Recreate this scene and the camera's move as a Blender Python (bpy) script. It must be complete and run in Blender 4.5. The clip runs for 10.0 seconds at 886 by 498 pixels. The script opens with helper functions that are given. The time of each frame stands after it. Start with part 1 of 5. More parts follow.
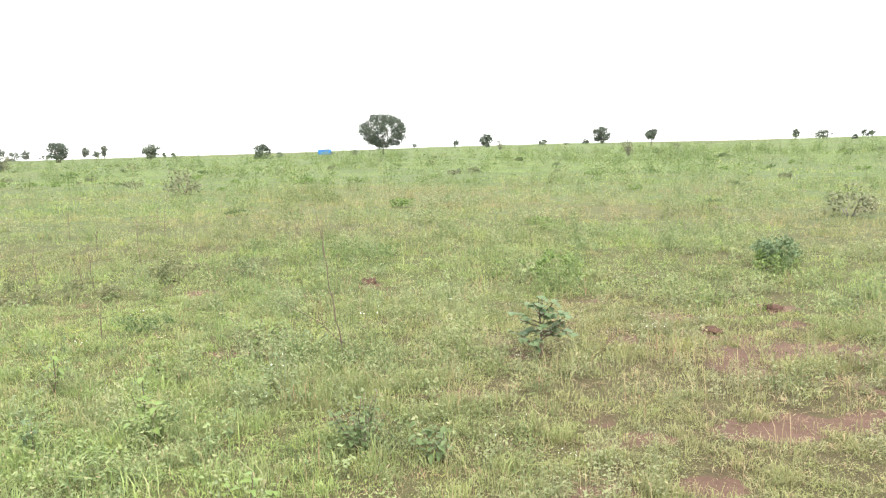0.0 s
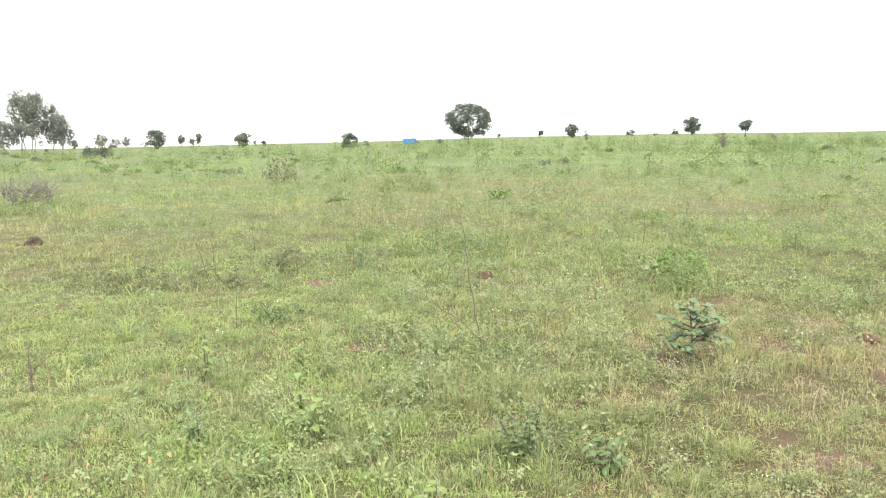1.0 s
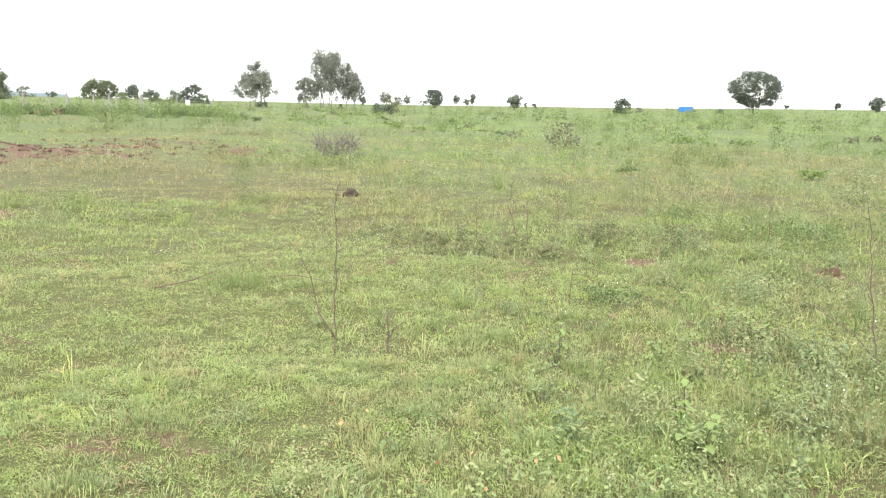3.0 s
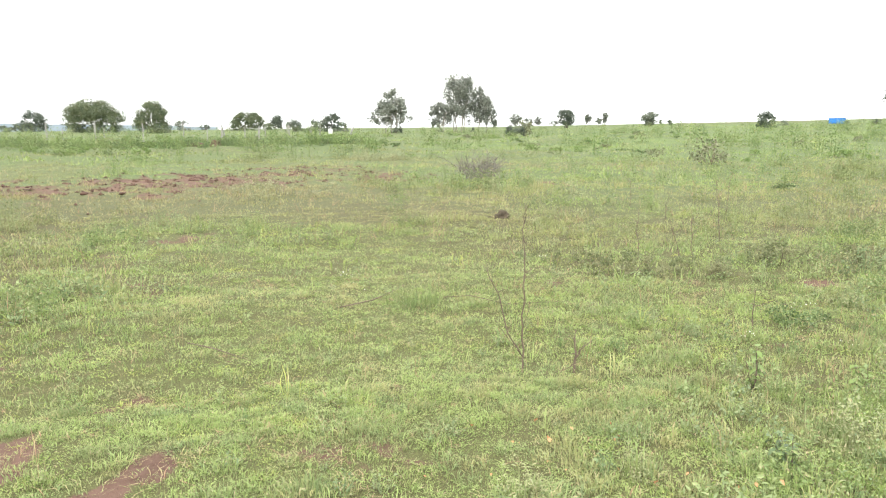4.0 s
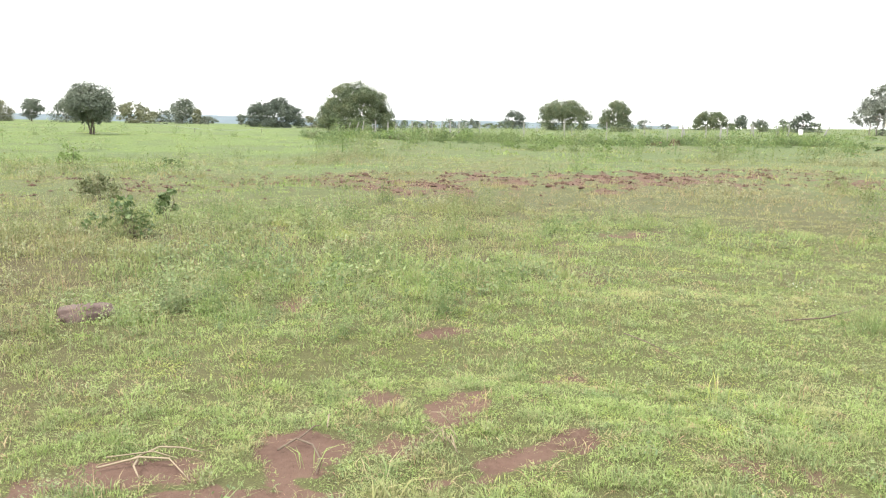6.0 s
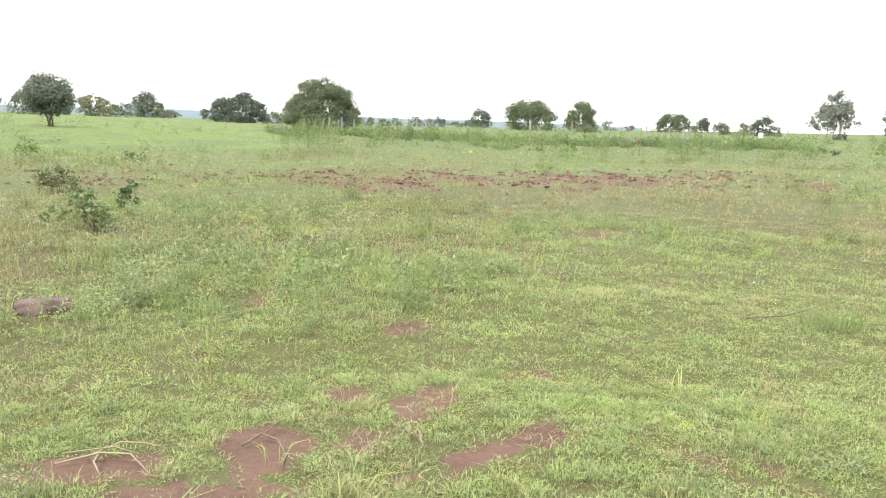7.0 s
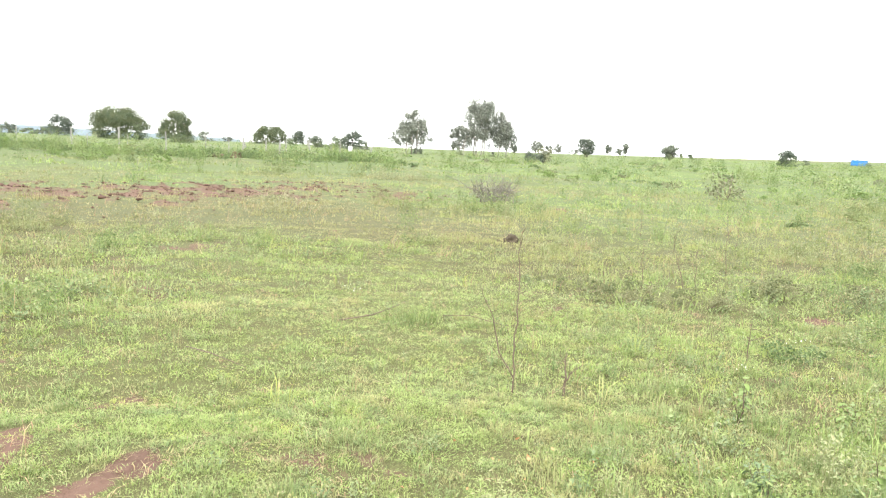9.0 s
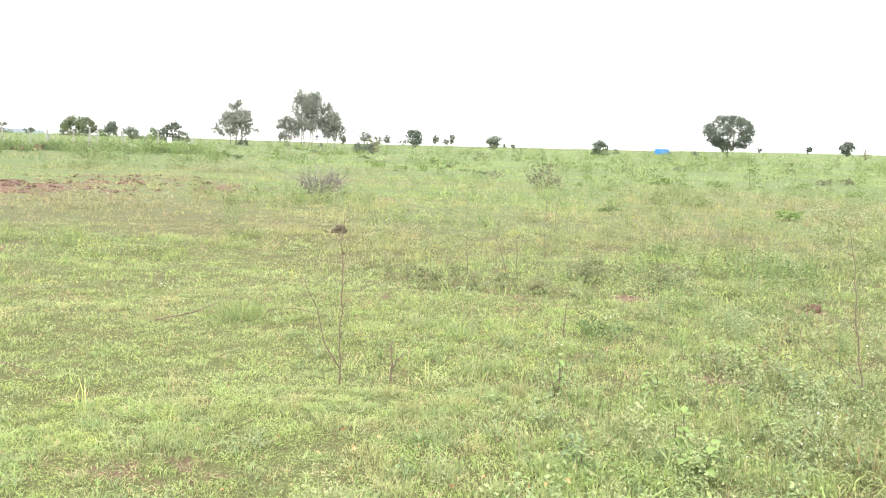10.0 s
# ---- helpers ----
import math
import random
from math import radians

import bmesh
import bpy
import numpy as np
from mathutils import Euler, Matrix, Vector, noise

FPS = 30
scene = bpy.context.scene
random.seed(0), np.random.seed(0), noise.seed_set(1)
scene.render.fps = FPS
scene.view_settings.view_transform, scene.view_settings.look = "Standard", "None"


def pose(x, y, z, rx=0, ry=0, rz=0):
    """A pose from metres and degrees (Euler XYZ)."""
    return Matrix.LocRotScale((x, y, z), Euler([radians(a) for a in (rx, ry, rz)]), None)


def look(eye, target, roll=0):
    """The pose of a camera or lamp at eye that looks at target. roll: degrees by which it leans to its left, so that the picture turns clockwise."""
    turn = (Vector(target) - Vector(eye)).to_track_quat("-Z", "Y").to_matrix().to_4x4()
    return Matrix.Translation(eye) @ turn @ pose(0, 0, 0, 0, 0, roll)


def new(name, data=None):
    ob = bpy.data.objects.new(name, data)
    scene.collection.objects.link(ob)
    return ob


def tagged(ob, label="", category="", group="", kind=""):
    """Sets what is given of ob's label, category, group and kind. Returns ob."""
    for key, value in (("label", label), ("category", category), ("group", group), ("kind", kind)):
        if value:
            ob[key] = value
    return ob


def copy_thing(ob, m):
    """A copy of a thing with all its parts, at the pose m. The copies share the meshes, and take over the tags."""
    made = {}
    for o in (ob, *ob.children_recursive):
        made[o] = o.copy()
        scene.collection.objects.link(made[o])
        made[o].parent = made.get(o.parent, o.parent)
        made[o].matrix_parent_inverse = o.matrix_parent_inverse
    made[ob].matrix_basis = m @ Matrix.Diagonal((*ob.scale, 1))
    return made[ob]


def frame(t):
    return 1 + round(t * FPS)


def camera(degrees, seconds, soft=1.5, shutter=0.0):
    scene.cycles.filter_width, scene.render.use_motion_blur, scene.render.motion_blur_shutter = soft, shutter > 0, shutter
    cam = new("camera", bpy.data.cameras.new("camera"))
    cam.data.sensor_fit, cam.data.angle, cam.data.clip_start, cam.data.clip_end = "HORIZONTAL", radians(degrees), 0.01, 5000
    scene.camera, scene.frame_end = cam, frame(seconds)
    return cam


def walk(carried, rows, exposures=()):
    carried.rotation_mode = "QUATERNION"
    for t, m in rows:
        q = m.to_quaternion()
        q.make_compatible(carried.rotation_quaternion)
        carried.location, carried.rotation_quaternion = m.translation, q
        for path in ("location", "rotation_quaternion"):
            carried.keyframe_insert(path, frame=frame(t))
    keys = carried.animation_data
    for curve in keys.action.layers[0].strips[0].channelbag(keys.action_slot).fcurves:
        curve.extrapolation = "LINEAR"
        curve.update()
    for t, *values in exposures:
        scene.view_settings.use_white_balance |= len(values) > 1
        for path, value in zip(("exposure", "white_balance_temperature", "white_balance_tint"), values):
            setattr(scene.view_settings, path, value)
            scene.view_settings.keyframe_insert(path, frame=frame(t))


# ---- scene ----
cam = camera(58.9, 10.0, soft=1.15)
PATH = [
    (0, (-0.434, 0.574, 1.501), (-0.426, 2.561, 1.274), -0.6),
    (0.5, (-0.651, 0.659, 1.531), (-0.73, 2.643, 1.289), 0.4),
    (1, (-0.889, 0.733, 1.532), (-1.086, 2.707, 1.28), -0.1),
    (1.5, (-1.095, 0.915, 1.499), (-1.423, 2.864, 1.197), 0.2),
    (2, (-1.293, 1.149, 1.589), (-1.889, 3.029, 1.259), 1.1),
    (2.2, (-1.399, 1.162, 1.581), (-2.072, 3.016, 1.246), 2.0),
    (3.5, (-1.83, 0.916, 1.543), (-2.74, 2.665, 1.205), 1.0),
    (4, (-1.944, 0.786, 1.556), (-3.052, 2.423, 1.251), 0.3),
    (4.5, (-1.927, 0.75, 1.56), (-3.293, 2.178, 1.25), 0.1),
    (5, (-1.874, 0.752, 1.566), (-3.457, 1.934, 1.256), 0.5),
    (5.5, (-1.846, 0.748, 1.563), (-3.58, 1.691, 1.243), 0.9),
    (5.7, (-1.829, 0.744, 1.564), (-3.603, 1.611, 1.245), 0.9),
    (6.8, (-1.832, 0.733, 1.55), (-3.663, 1.471, 1.227), 0.95),
    (7, (-1.84, 0.729, 1.544), (-3.611, 1.6, 1.223), 1.85),
    (7.5, (-1.851, 0.741, 1.542), (-3.489, 1.849, 1.244), 2.9),
    (8, (-1.835, 0.753, 1.548), (-3.344, 2.039, 1.285), 2.3),
    (8.5, (-1.82, 0.769, 1.541), (-3.116, 2.271, 1.287), 2.6),
    (9, (-1.804, 0.784, 1.542), (-2.949, 2.405, 1.292), 3.1),
    (9.5, (-1.787, 0.806, 1.536), (-2.777, 2.526, 1.286), 2.9),
    (10, (-1.765, 0.842, 1.53), (-2.538, 2.669, 1.279), 2.8),
]
walk(cam, [(t, look(eye, target, roll)) for t, eye, target, roll in PATH], [(0.0, 0.25), (2.2, 0.25), (3.5, 0.19), (7.2, 0.22), (8.0, 0.37), (9.0, 0.5), (10.0, 0.48)])
SKY_STRENGTH, SUN_STRENGTH = 1.85, 5.0

# ---- world and light ----
world = bpy.data.worlds.new("overcast_sky")
scene.world = world
world.use_nodes = True
wn, wl = world.node_tree.nodes, world.node_tree.links
sky = wn.new("ShaderNodeTexSky")
sky.sky_type, sky.sun_disc = "NISHITA", False
sky.sun_elevation, sky.sun_rotation = radians(58), radians(200)
sky.air_density, sky.dust_density = 2.0, 4.0
cloud = wn.new("ShaderNodeMix")
cloud.data_type, cloud.blend_type = "RGBA", "MIX"
cloud.inputs[0].default_value = 0.965
wl.new(sky.outputs[0], cloud.inputs[6])
cloud.inputs[7].default_value = (0.98, 0.99, 1.0, 1)
wn["Background"].inputs[1].default_value = SKY_STRENGTH
wl.new(cloud.outputs[2], wn["Background"].inputs[0])

sun_data = bpy.data.lights.new("sun", "SUN")
sun_data.energy, sun_data.angle, sun_data.color = SUN_STRENGTH, radians(15), (1.0, 0.97, 0.92)
sun = new("sun", sun_data)
sun.matrix_world = look((0, 0, 60), (0 - 14, 34, 0))


# ---- materials ----
class Nodes:
    """Short hand for building one node material."""

    def __init__(self, name):
        self.mat = bpy.data.materials.new(name)
        self.mat.use_nodes = True
        self.n, self.l = self.mat.node_tree.nodes, self.mat.node_tree.links
        self.bsdf = self.n["Principled BSDF"]
        self.out = self.n["Material Output"]

    def put(self, value, socket):
        if isinstance(value, bpy.types.NodeSocket):
            self.l.new(value, socket)
        elif isinstance(value, tuple) and len(value) == 3:
            socket.default_value = (*value, 1) if len(socket.default_value) == 4 else value
        else:
            socket.default_value = value

    def noise(self, scale, detail=4, rough=0.6, at=None):
        node = self.n.new("ShaderNodeTexNoise")
        self.put(at if at else self.coord(), node.inputs["Vector"])
        node.inputs["Scale"].default_value, node.inputs["Detail"].default_value = scale, detail
        node.inputs["Roughness"].default_value = rough
        return node.outputs["Fac"]

    def coord(self):
        return self.n.new("ShaderNodeTexCoord").outputs["Object"]

    def shifted(self, by):
        node = self.n.new("ShaderNodeVectorMath")
        node.operation = "ADD"
        self.l.new(self.coord(), node.inputs[0])
        node.inputs[1].default_value = (by, by * 0.7, 0)
        return node.outputs[0]

    def attribute(self, name):
        node = self.n.new("ShaderNodeAttribute")
        node.attribute_name = name
        return node.outputs["Fac"]

    def island(self):
        return self.n.new("ShaderNodeNewGeometry").outputs["Random Per Island"]

    def mix(self, fac, a, b, mode="MIX"):
        node = self.n.new("ShaderNodeMix")
        node.data_type, node.blend_type = "RGBA", mode
        self.put(fac, node.inputs[0]), self.put(a, node.inputs[6]), self.put(b, node.inputs[7])
        return node.outputs[2]

    def fit(self, value, a, b, c=0.0, d=1.0):
        node = self.n.new("ShaderNodeMapRange")
        self.put(value, node.inputs[0])
        for k, v in zip((1, 2, 3, 4), (a, b, c, d)):
            node.inputs[k].default_value = v
        return node.outputs[0]

    def sum(self, a, b, what="ADD"):
        node = self.n.new("ShaderNodeMath")
        node.operation = what
        self.put(a, node.inputs[0]), self.put(b, node.inputs[1])
        return node.outputs[0]

    def bump(self, height, strength, distance):
        node = self.n.new("ShaderNodeBump")
        node.inputs["Strength"].default_value, node.inputs["Distance"].default_value = strength, distance
        self.put(height, node.inputs["Height"])
        self.l.new(node.outputs[0], self.bsdf.inputs["Normal"])

    def done(self, colour, rough=0.8, metal=0.0, gloss=0.3):
        self.put(colour, self.bsdf.inputs["Base Color"])
        self.put(rough, self.bsdf.inputs["Roughness"])
        self.bsdf.inputs["Metallic"].default_value = metal
        self.bsdf.inputs["Specular IOR Level"].default_value = gloss
        return self.mat

    def leafy(self, colour, passing=0.35, rough=0.65, gloss=0.14):
        """A thin leaf: part of the light passes through it."""
        self.done(colour, rough, 0.0, gloss)
        thin = self.n.new("ShaderNodeBsdfTranslucent")
        self.put(colour, thin.inputs[0])
        both = self.n.new("ShaderNodeMixShader")
        both.inputs[0].default_value = passing
        self.l.new(self.bsdf.outputs[0], both.inputs[1])
        self.l.new(thin.outputs[0], both.inputs[2])
        self.l.new(both.outputs[0], self.out.inputs[0])
        return self.mat


def field_leaf(name, tones, dry_a, dry_b, straw, straw_share, passing=0.26):
    """Leaves of the field: each plant has its own tone, paler and drier where the growth is not lush, each blade a little different."""
    m = Nodes(name)
    r, lush = m.island(), m.attribute("lush")
    ramp = m.n.new("ShaderNodeValToRGB")
    m.l.new(m.attribute("tint"), ramp.inputs[0])
    for k, tone in enumerate(tones):
        stop = ramp.color_ramp.elements[k] if k < 2 else ramp.color_ramp.elements.new(1.0)
        stop.color = (*tone, 1)
    for k in range(len(tones)):
        ramp.color_ramp.elements[k].position = k / (len(tones) - 1)
    green = m.mix(m.fit(r, 0, 1, 0.0, 0.25), ramp.outputs[0], (0.33, 0.385, 0.13))
    olive = m.mix(r, dry_a, dry_b)
    colour = m.mix(m.fit(lush, 0.1, 0.65), olive, green)
    worn = m.fit(m.noise(1.3, 4, 0.65, m.shifted(31.0)), 0.57, 0.68, 0.0, 0.5)
    colour = m.mix(worn, colour, olive)
    dead = m.fit(m.sum(m.noise(160, 0), r, "ADD"), 1.52 - straw_share, 1.6 - straw_share)
    colour = m.mix(dead, colour, straw)
    return m.leafy(colour, passing)


def tree_leaf(name, dark, light, other, scale=0.7, passing=0.25):
    m = Nodes(name)
    c = m.mix(m.island(), dark, light)
    c = m.mix(m.fit(m.noise(scale, 2), 0.42, 0.68), c, other)
    return m.leafy(c, passing, 0.5, 0.3)


def bark(name, a, b):
    m = Nodes(name)
    n = m.noise(6, 6, 0.7)
    m.bump(m.noise(22, 5), 0.6, 0.02)
    return m.done(m.mix(n, a, b), 0.9)


def ground_material():
    m = Nodes("field_ground")
    soil, lush = m.attribute("soil"), m.attribute("lush")
    fine, mid, wide = m.noise(28, 6, 0.7), m.noise(3.2, 5, 0.65), m.noise(0.18, 5, 0.6)
    earth = m.mix(m.fit(mid, 0.3, 0.7), (0.075, 0.042, 0.032), (0.14, 0.085, 0.064))
    earth = m.mix(m.fit(fine, 0.35, 0.75), earth, (0.145, 0.094, 0.07))
    earth = m.mix(m.fit(m.noise(70, 3), 0.62, 0.75), earth, (0.055, 0.032, 0.024))
    grit_and_shade = m.fit(m.noise(130, 4, 0.75), 0.35, 0.7)
    # Dark soil and litter, low ends darkened further for shade between the plants.
    dry = m.mix(grit_and_shade, (0.034, 0.024, 0.016), (0.145, 0.112, 0.066))
    green = m.mix(grit_and_shade, (0.042, 0.045, 0.019), (0.155, 0.16, 0.065))
    thatch = m.mix(m.sum(lush, m.fit(mid, 0.3, 0.7, -0.25, 0.25), "ADD"), dry, green)
    mottle = m.fit(m.noise(13, 8, 0.85), 0.38, 0.64)
    tan = m.mix(mottle, (0.07, 0.062, 0.034), (0.165, 0.162, 0.08))
    wild = m.mix(mottle, (0.052, 0.072, 0.028), (0.14, 0.182, 0.07))
    wild = m.mix(m.sum(lush, m.fit(mid, 0.3, 0.7, -0.3, 0.3), "ADD"), tan, wild)
    thatch = m.mix(m.attribute("wide"), thatch, m.mix(m.fit(wide, 0.35, 0.65), wild, m.mix(mottle, (0.065, 0.088, 0.037), (0.13, 0.165, 0.073))))
    vivid = m.sum(m.fit(lush, 0.85, 1.0, 0.0, 0.7), m.attribute("wide"), "MULTIPLY")
    thatch = m.mix(vivid, thatch, m.mix(mottle, m.mix(m.fit(m.noise(0.8, 5, 0.7), 0.35, 0.65), (0.06, 0.09, 0.03), (0.095, 0.125, 0.038)), (0.165, 0.215, 0.07)))
    edge = m.sum(soil, m.fit(m.noise(5, 8, 0.85), 0.28, 0.72, -0.5, 0.5), "ADD")
    m.bump(m.sum(fine, m.noise(90, 4), "ADD"), 0.7, 0.02)
    return m.done(m.mix(m.fit(edge, 0.4, 0.65), thatch, earth), 0.95, 0, 0.15)


GROUND = ground_material()
GRASS = field_leaf("grass_blade", ((0.357, 0.385, 0.113), (0.184, 0.265, 0.085), (0.316, 0.39, 0.142), (0.184, 0.25, 0.113), (0.357, 0.345, 0.159)), (0.240, 0.225, 0.108), (0.342, 0.315, 0.159), (0.428, 0.34, 0.227), 0.06)
WEED = field_leaf("weed_leaf", ((0.275, 0.335, 0.125), (0.112, 0.17, 0.074), (0.281, 0.335, 0.164), (0.153, 0.21, 0.113), (0.296, 0.31, 0.171)), (0.224, 0.23, 0.125), (0.316, 0.31, 0.188), (0.367, 0.29, 0.181), 0.06)
RANK = field_leaf("rank_weed_leaf", ((0.15, 0.215, 0.075), (0.095, 0.155, 0.059), (0.19, 0.25, 0.096), (0.135, 0.19, 0.091), (0.18, 0.22, 0.091)), (0.15, 0.17, 0.075), (0.22, 0.235, 0.107), (0.30, 0.27, 0.150), 0.04)
STRAW_STEM = field_leaf("dry_stem", ((0.36, 0.31, 0.16), (0.30, 0.24, 0.14), (0.42, 0.36, 0.2)), (0.31, 0.24, 0.15), (0.44, 0.36, 0.22), (0.34, 0.21, 0.14), 0.3, 0.2)
# Crown leaves greyed and paled: distance haze is mixed into these base colours.
DARK_CROWN = tree_leaf("dark_crown_leaf", (0.058, 0.078, 0.06), (0.10, 0.125, 0.092), (0.13, 0.15, 0.108))
DULL_CROWN = tree_leaf("dull_crown_leaf", (0.091, 0.112, 0.085), (0.146, 0.171, 0.122), (0.183, 0.201, 0.146))
BRIGHT_CROWN = tree_leaf("bright_crown_leaf", (0.075, 0.105, 0.055), (0.125, 0.155, 0.085), (0.165, 0.18, 0.09))
OLIVE_CROWN = tree_leaf("olive_crown_leaf", (0.12, 0.135, 0.072), (0.19, 0.2, 0.115), (0.25, 0.248, 0.15))
HAZED_GREY_CROWN = tree_leaf("hazed_grey_leaf", (0.121, 0.138, 0.110), (0.209, 0.226, 0.187), (0.275, 0.292, 0.242), 0.5, 0.2)
BUSH_LEAF = tree_leaf("bush_leaf", (0.10, 0.165, 0.045), (0.19, 0.27, 0.08), (0.25, 0.32, 0.105), 1.2, 0.3)
SEEDLING_LEAF = tree_leaf("seedling_leaf", (0.09, 0.14, 0.07), (0.15, 0.21, 0.10), (0.18, 0.245, 0.12), 3.0, 0.3)
DARK_WEED_LEAF = tree_leaf("dark_weed_leaf", (0.065, 0.105, 0.04), (0.12, 0.17, 0.062), (0.155, 0.205, 0.08), 3.0, 0.25)
DULL_WEED_LEAF = tree_leaf("dull_weed_leaf", (0.095, 0.115, 0.05), (0.17, 0.19, 0.085), (0.22, 0.215, 0.115), 3.0, 0.25)
BARK = bark("grey_brown_bark", (0.07, 0.055, 0.045), (0.16, 0.13, 0.105))
PALE_BARK = bark("pale_bark", (0.30, 0.27, 0.23), (0.48, 0.45, 0.40))
TWIG = bark("dry_twig", (0.095, 0.07, 0.05), (0.175, 0.135, 0.10))
GREY_TWIG = bark("grey_dead_twig", (0.12, 0.107, 0.09), (0.22, 0.202, 0.175))
STRAW = bark("pale_straw", (0.2, 0.155, 0.10), (0.32, 0.265, 0.185))


def plain(name, a, b, scale=5, rough=0.8, bump=0.3):
    m = Nodes(name)
    m.bump(m.noise(scale * 6, 5), bump, 0.01)
    return m.done(m.mix(m.fit(m.noise(scale, 6, 0.7), 0.3, 0.7), a, b), rough)


POST_STONE = plain("pale_granite_post", (0.20, 0.19, 0.175), (0.33, 0.32, 0.30), 4)
CLOD_EARTH = plain("red_earth_clod", (0.055, 0.031, 0.023), (0.115, 0.067, 0.047), 7, 0.95, 0.9)
DARK_CLOD = plain("brown_earth_clod", (0.04, 0.032, 0.022), (0.095, 0.075, 0.05), 9, 0.95, 0.9)
ROCK = plain("brown_rock", (0.075, 0.052, 0.045), (0.155, 0.108, 0.094), 9, 0.85, 0.8)
BLUE_SHEET = plain("blue_tarpaulin", (0.02, 0.13, 0.42), (0.035, 0.20, 0.55), 1.2, 0.45, 0.2)
WHITE_PAINT = plain("weathered_white_paint", (0.62, 0.62, 0.60), (0.8, 0.8, 0.79), 3)
# The hills' blue is distance haze put into their base colour.
HILL = plain("haze_blue_hill_scrub", (0.10, 0.13, 0.145), (0.14, 0.175, 0.19), 0.01, 1.0, 0.0)
WIRE = plain("galvanised_wire", (0.22, 0.22, 0.21), (0.32, 0.32, 0.31), 9, 0.5, 0.0)
SEED_HEAD = Nodes("pale_seed_head").leafy((0.33, 0.37, 0.19), 0.25)
PETAL = Nodes("white_petal").leafy((0.85, 0.86, 0.80), 0.25)
DEAD_LEAF = Nodes("orange_dead_leaf").leafy((0.52, 0.27, 0.14), 0.2)


# ---- the lie of the land ----
CX, CY, EYE_H = -1.4, 0.85, 1.55
EDGE = 350.0


def lattice(ix, iy, seed):
    h = np.sin(ix * 127.1 + iy * 311.7 + seed * 74.7) * 43758.5453
    return h - np.floor(h)


def rough(x, y, size, seed=0):
    """Smooth value noise from 0 to 1, for arrays; size: metres from bump to bump."""
    x, y = np.asarray(x, float) / size, np.asarray(y, float) / size
    ix, iy = np.floor(x), np.floor(y)
    fx, fy = x - ix, y - iy
    fx, fy = fx * fx * (3 - 2 * fx), fy * fy * (3 - 2 * fy)
    a, b = lattice(ix, iy, seed), lattice(ix + 1, iy, seed)
    c, d = lattice(ix, iy + 1, seed), lattice(ix + 1, iy + 1, seed)
    return (a * (1 - fx) + b * fx) * (1 - fy) + (c * (1 - fx) + d * fx) * fy


def rough2(x, y, size, seed=0):
    return 0.55 * rough(x, y, size, seed) + 0.3 * rough(x, y, size * 0.43, seed + 3) + 0.15 * rough(x, y, size * 0.19, seed + 7)


def polar(x, y):
    dx, dy = np.asarray(x, float) - CX, np.asarray(y, float) - CY
    return np.hypot(dx, dy), np.degrees(np.arctan2(-dx, dy))


def step(v, a, b):
    k = np.clip((np.asarray(v, float) - a) / (b - a), 0, 1)
    return k * k * (3 - 2 * k)


RISE_AT = (-180, -100, -30, -20, -10, 0, 10, 20, 30, 40, 55, 70, 84, 100, 140, 180)
RISE = (0.2, 0.9, 1.2, 1.08, 1.06, 0.9, 0.6, 0.36, 0.12, -0.03, -0.26, -0.46, -0.30, -0.2, 0.0, 0.2)


def land(x, y):
    """The height of the ground: flat underfoot, a long rise on one side and a slight fall on the other, small bumps."""
    r, b = polar(x, y)
    lift = np.tan(np.radians(np.interp(b, RISE_AT, RISE)))
    slope = (EDGE * lift + EYE_H) / ((EDGE - 6) ** 2 / (EDGE + 14))
    near = np.minimum(r, EDGE)
    z = slope * np.maximum(near - 6, 0) ** 2 / (near + 14)
    z = z + np.maximum(r - EDGE, 0) * (lift - 0.0006)
    bumps = (rough(x, y, 3.1, 5) - 0.5) * 0.10 + (rough(x, y, 0.9, 6) - 0.5) * 0.075
    bumps = bumps * step(r, 1.5, 5) * (1 - step(r, 120, 300)) + (rough(x, y, 17, 9) - 0.5) * 0.5 * step(r, 20, 45) * (1 - step(r, 90, 200))
    bank = np.exp(-(((r - 54) / 5.0) ** 2)) * step(b, 35, 42) * (1 - step(b, 73, 77)) * 0.35
    clods = (rough(x, y, 0.42, 15) - 0.4) * 0.16 * step(bare(x, y), 0.2, 0.6) * step(r, 9, 16) * (1 - step(r, 45, 60))
    return z + bumps + bank + clods


SOIL = []


def soil(x, y, long, wide, turn=0.0, much=1.0):
    """A patch of bare red earth."""
    SOIL.append((x, y, long, wide, radians(turn), much))


soil(-5.25, 1.57, 0.40, 0.25, 167)
soil(-5.60, 2.50, 0.32, 0.13, 95, 0.9)
soil(-5.42, 2.40, 0.26, 0.13, 160, 0.85)
soil(-5.87, 2.10, 0.17, 0.16, 100, 0.75)
soil(-4.84, 2.52, 0.50, 0.13, 101)
soil(-5.19, 2.00, 0.22, 0.16, 95, 0.9)
soil(-5.72, 3.19, 0.20, 0.11, 103, 0.8)
soil(-5.34, 0.78, 0.48, 0.20, 80)
soil(-4.98, 1.02, 0.34, 0.20, 70)
soil(-6.95, 3.00, 0.24, 0.12, 117, 0.7)
soil(-8.27, 2.18, 0.26, 0.18, 160, 0.65)
soil(-4.24, 3.36, 0.34, 0.16, 10, 0.5)
soil(-11.2, 7.80, 0.75, 0.34, 98, 0.7)
soil(-10.5, 6.4, 0.5, 0.2, 60, 0.6)
soil(1.45, 4.74, 0.40, 0.25, 8)
soil(2.05, 4.90, 0.60, 0.18, 20)
soil(0.20, 3.96, 0.22, 0.13, 5)
soil(0.80, 3.98, 0.18, 0.12, 5)
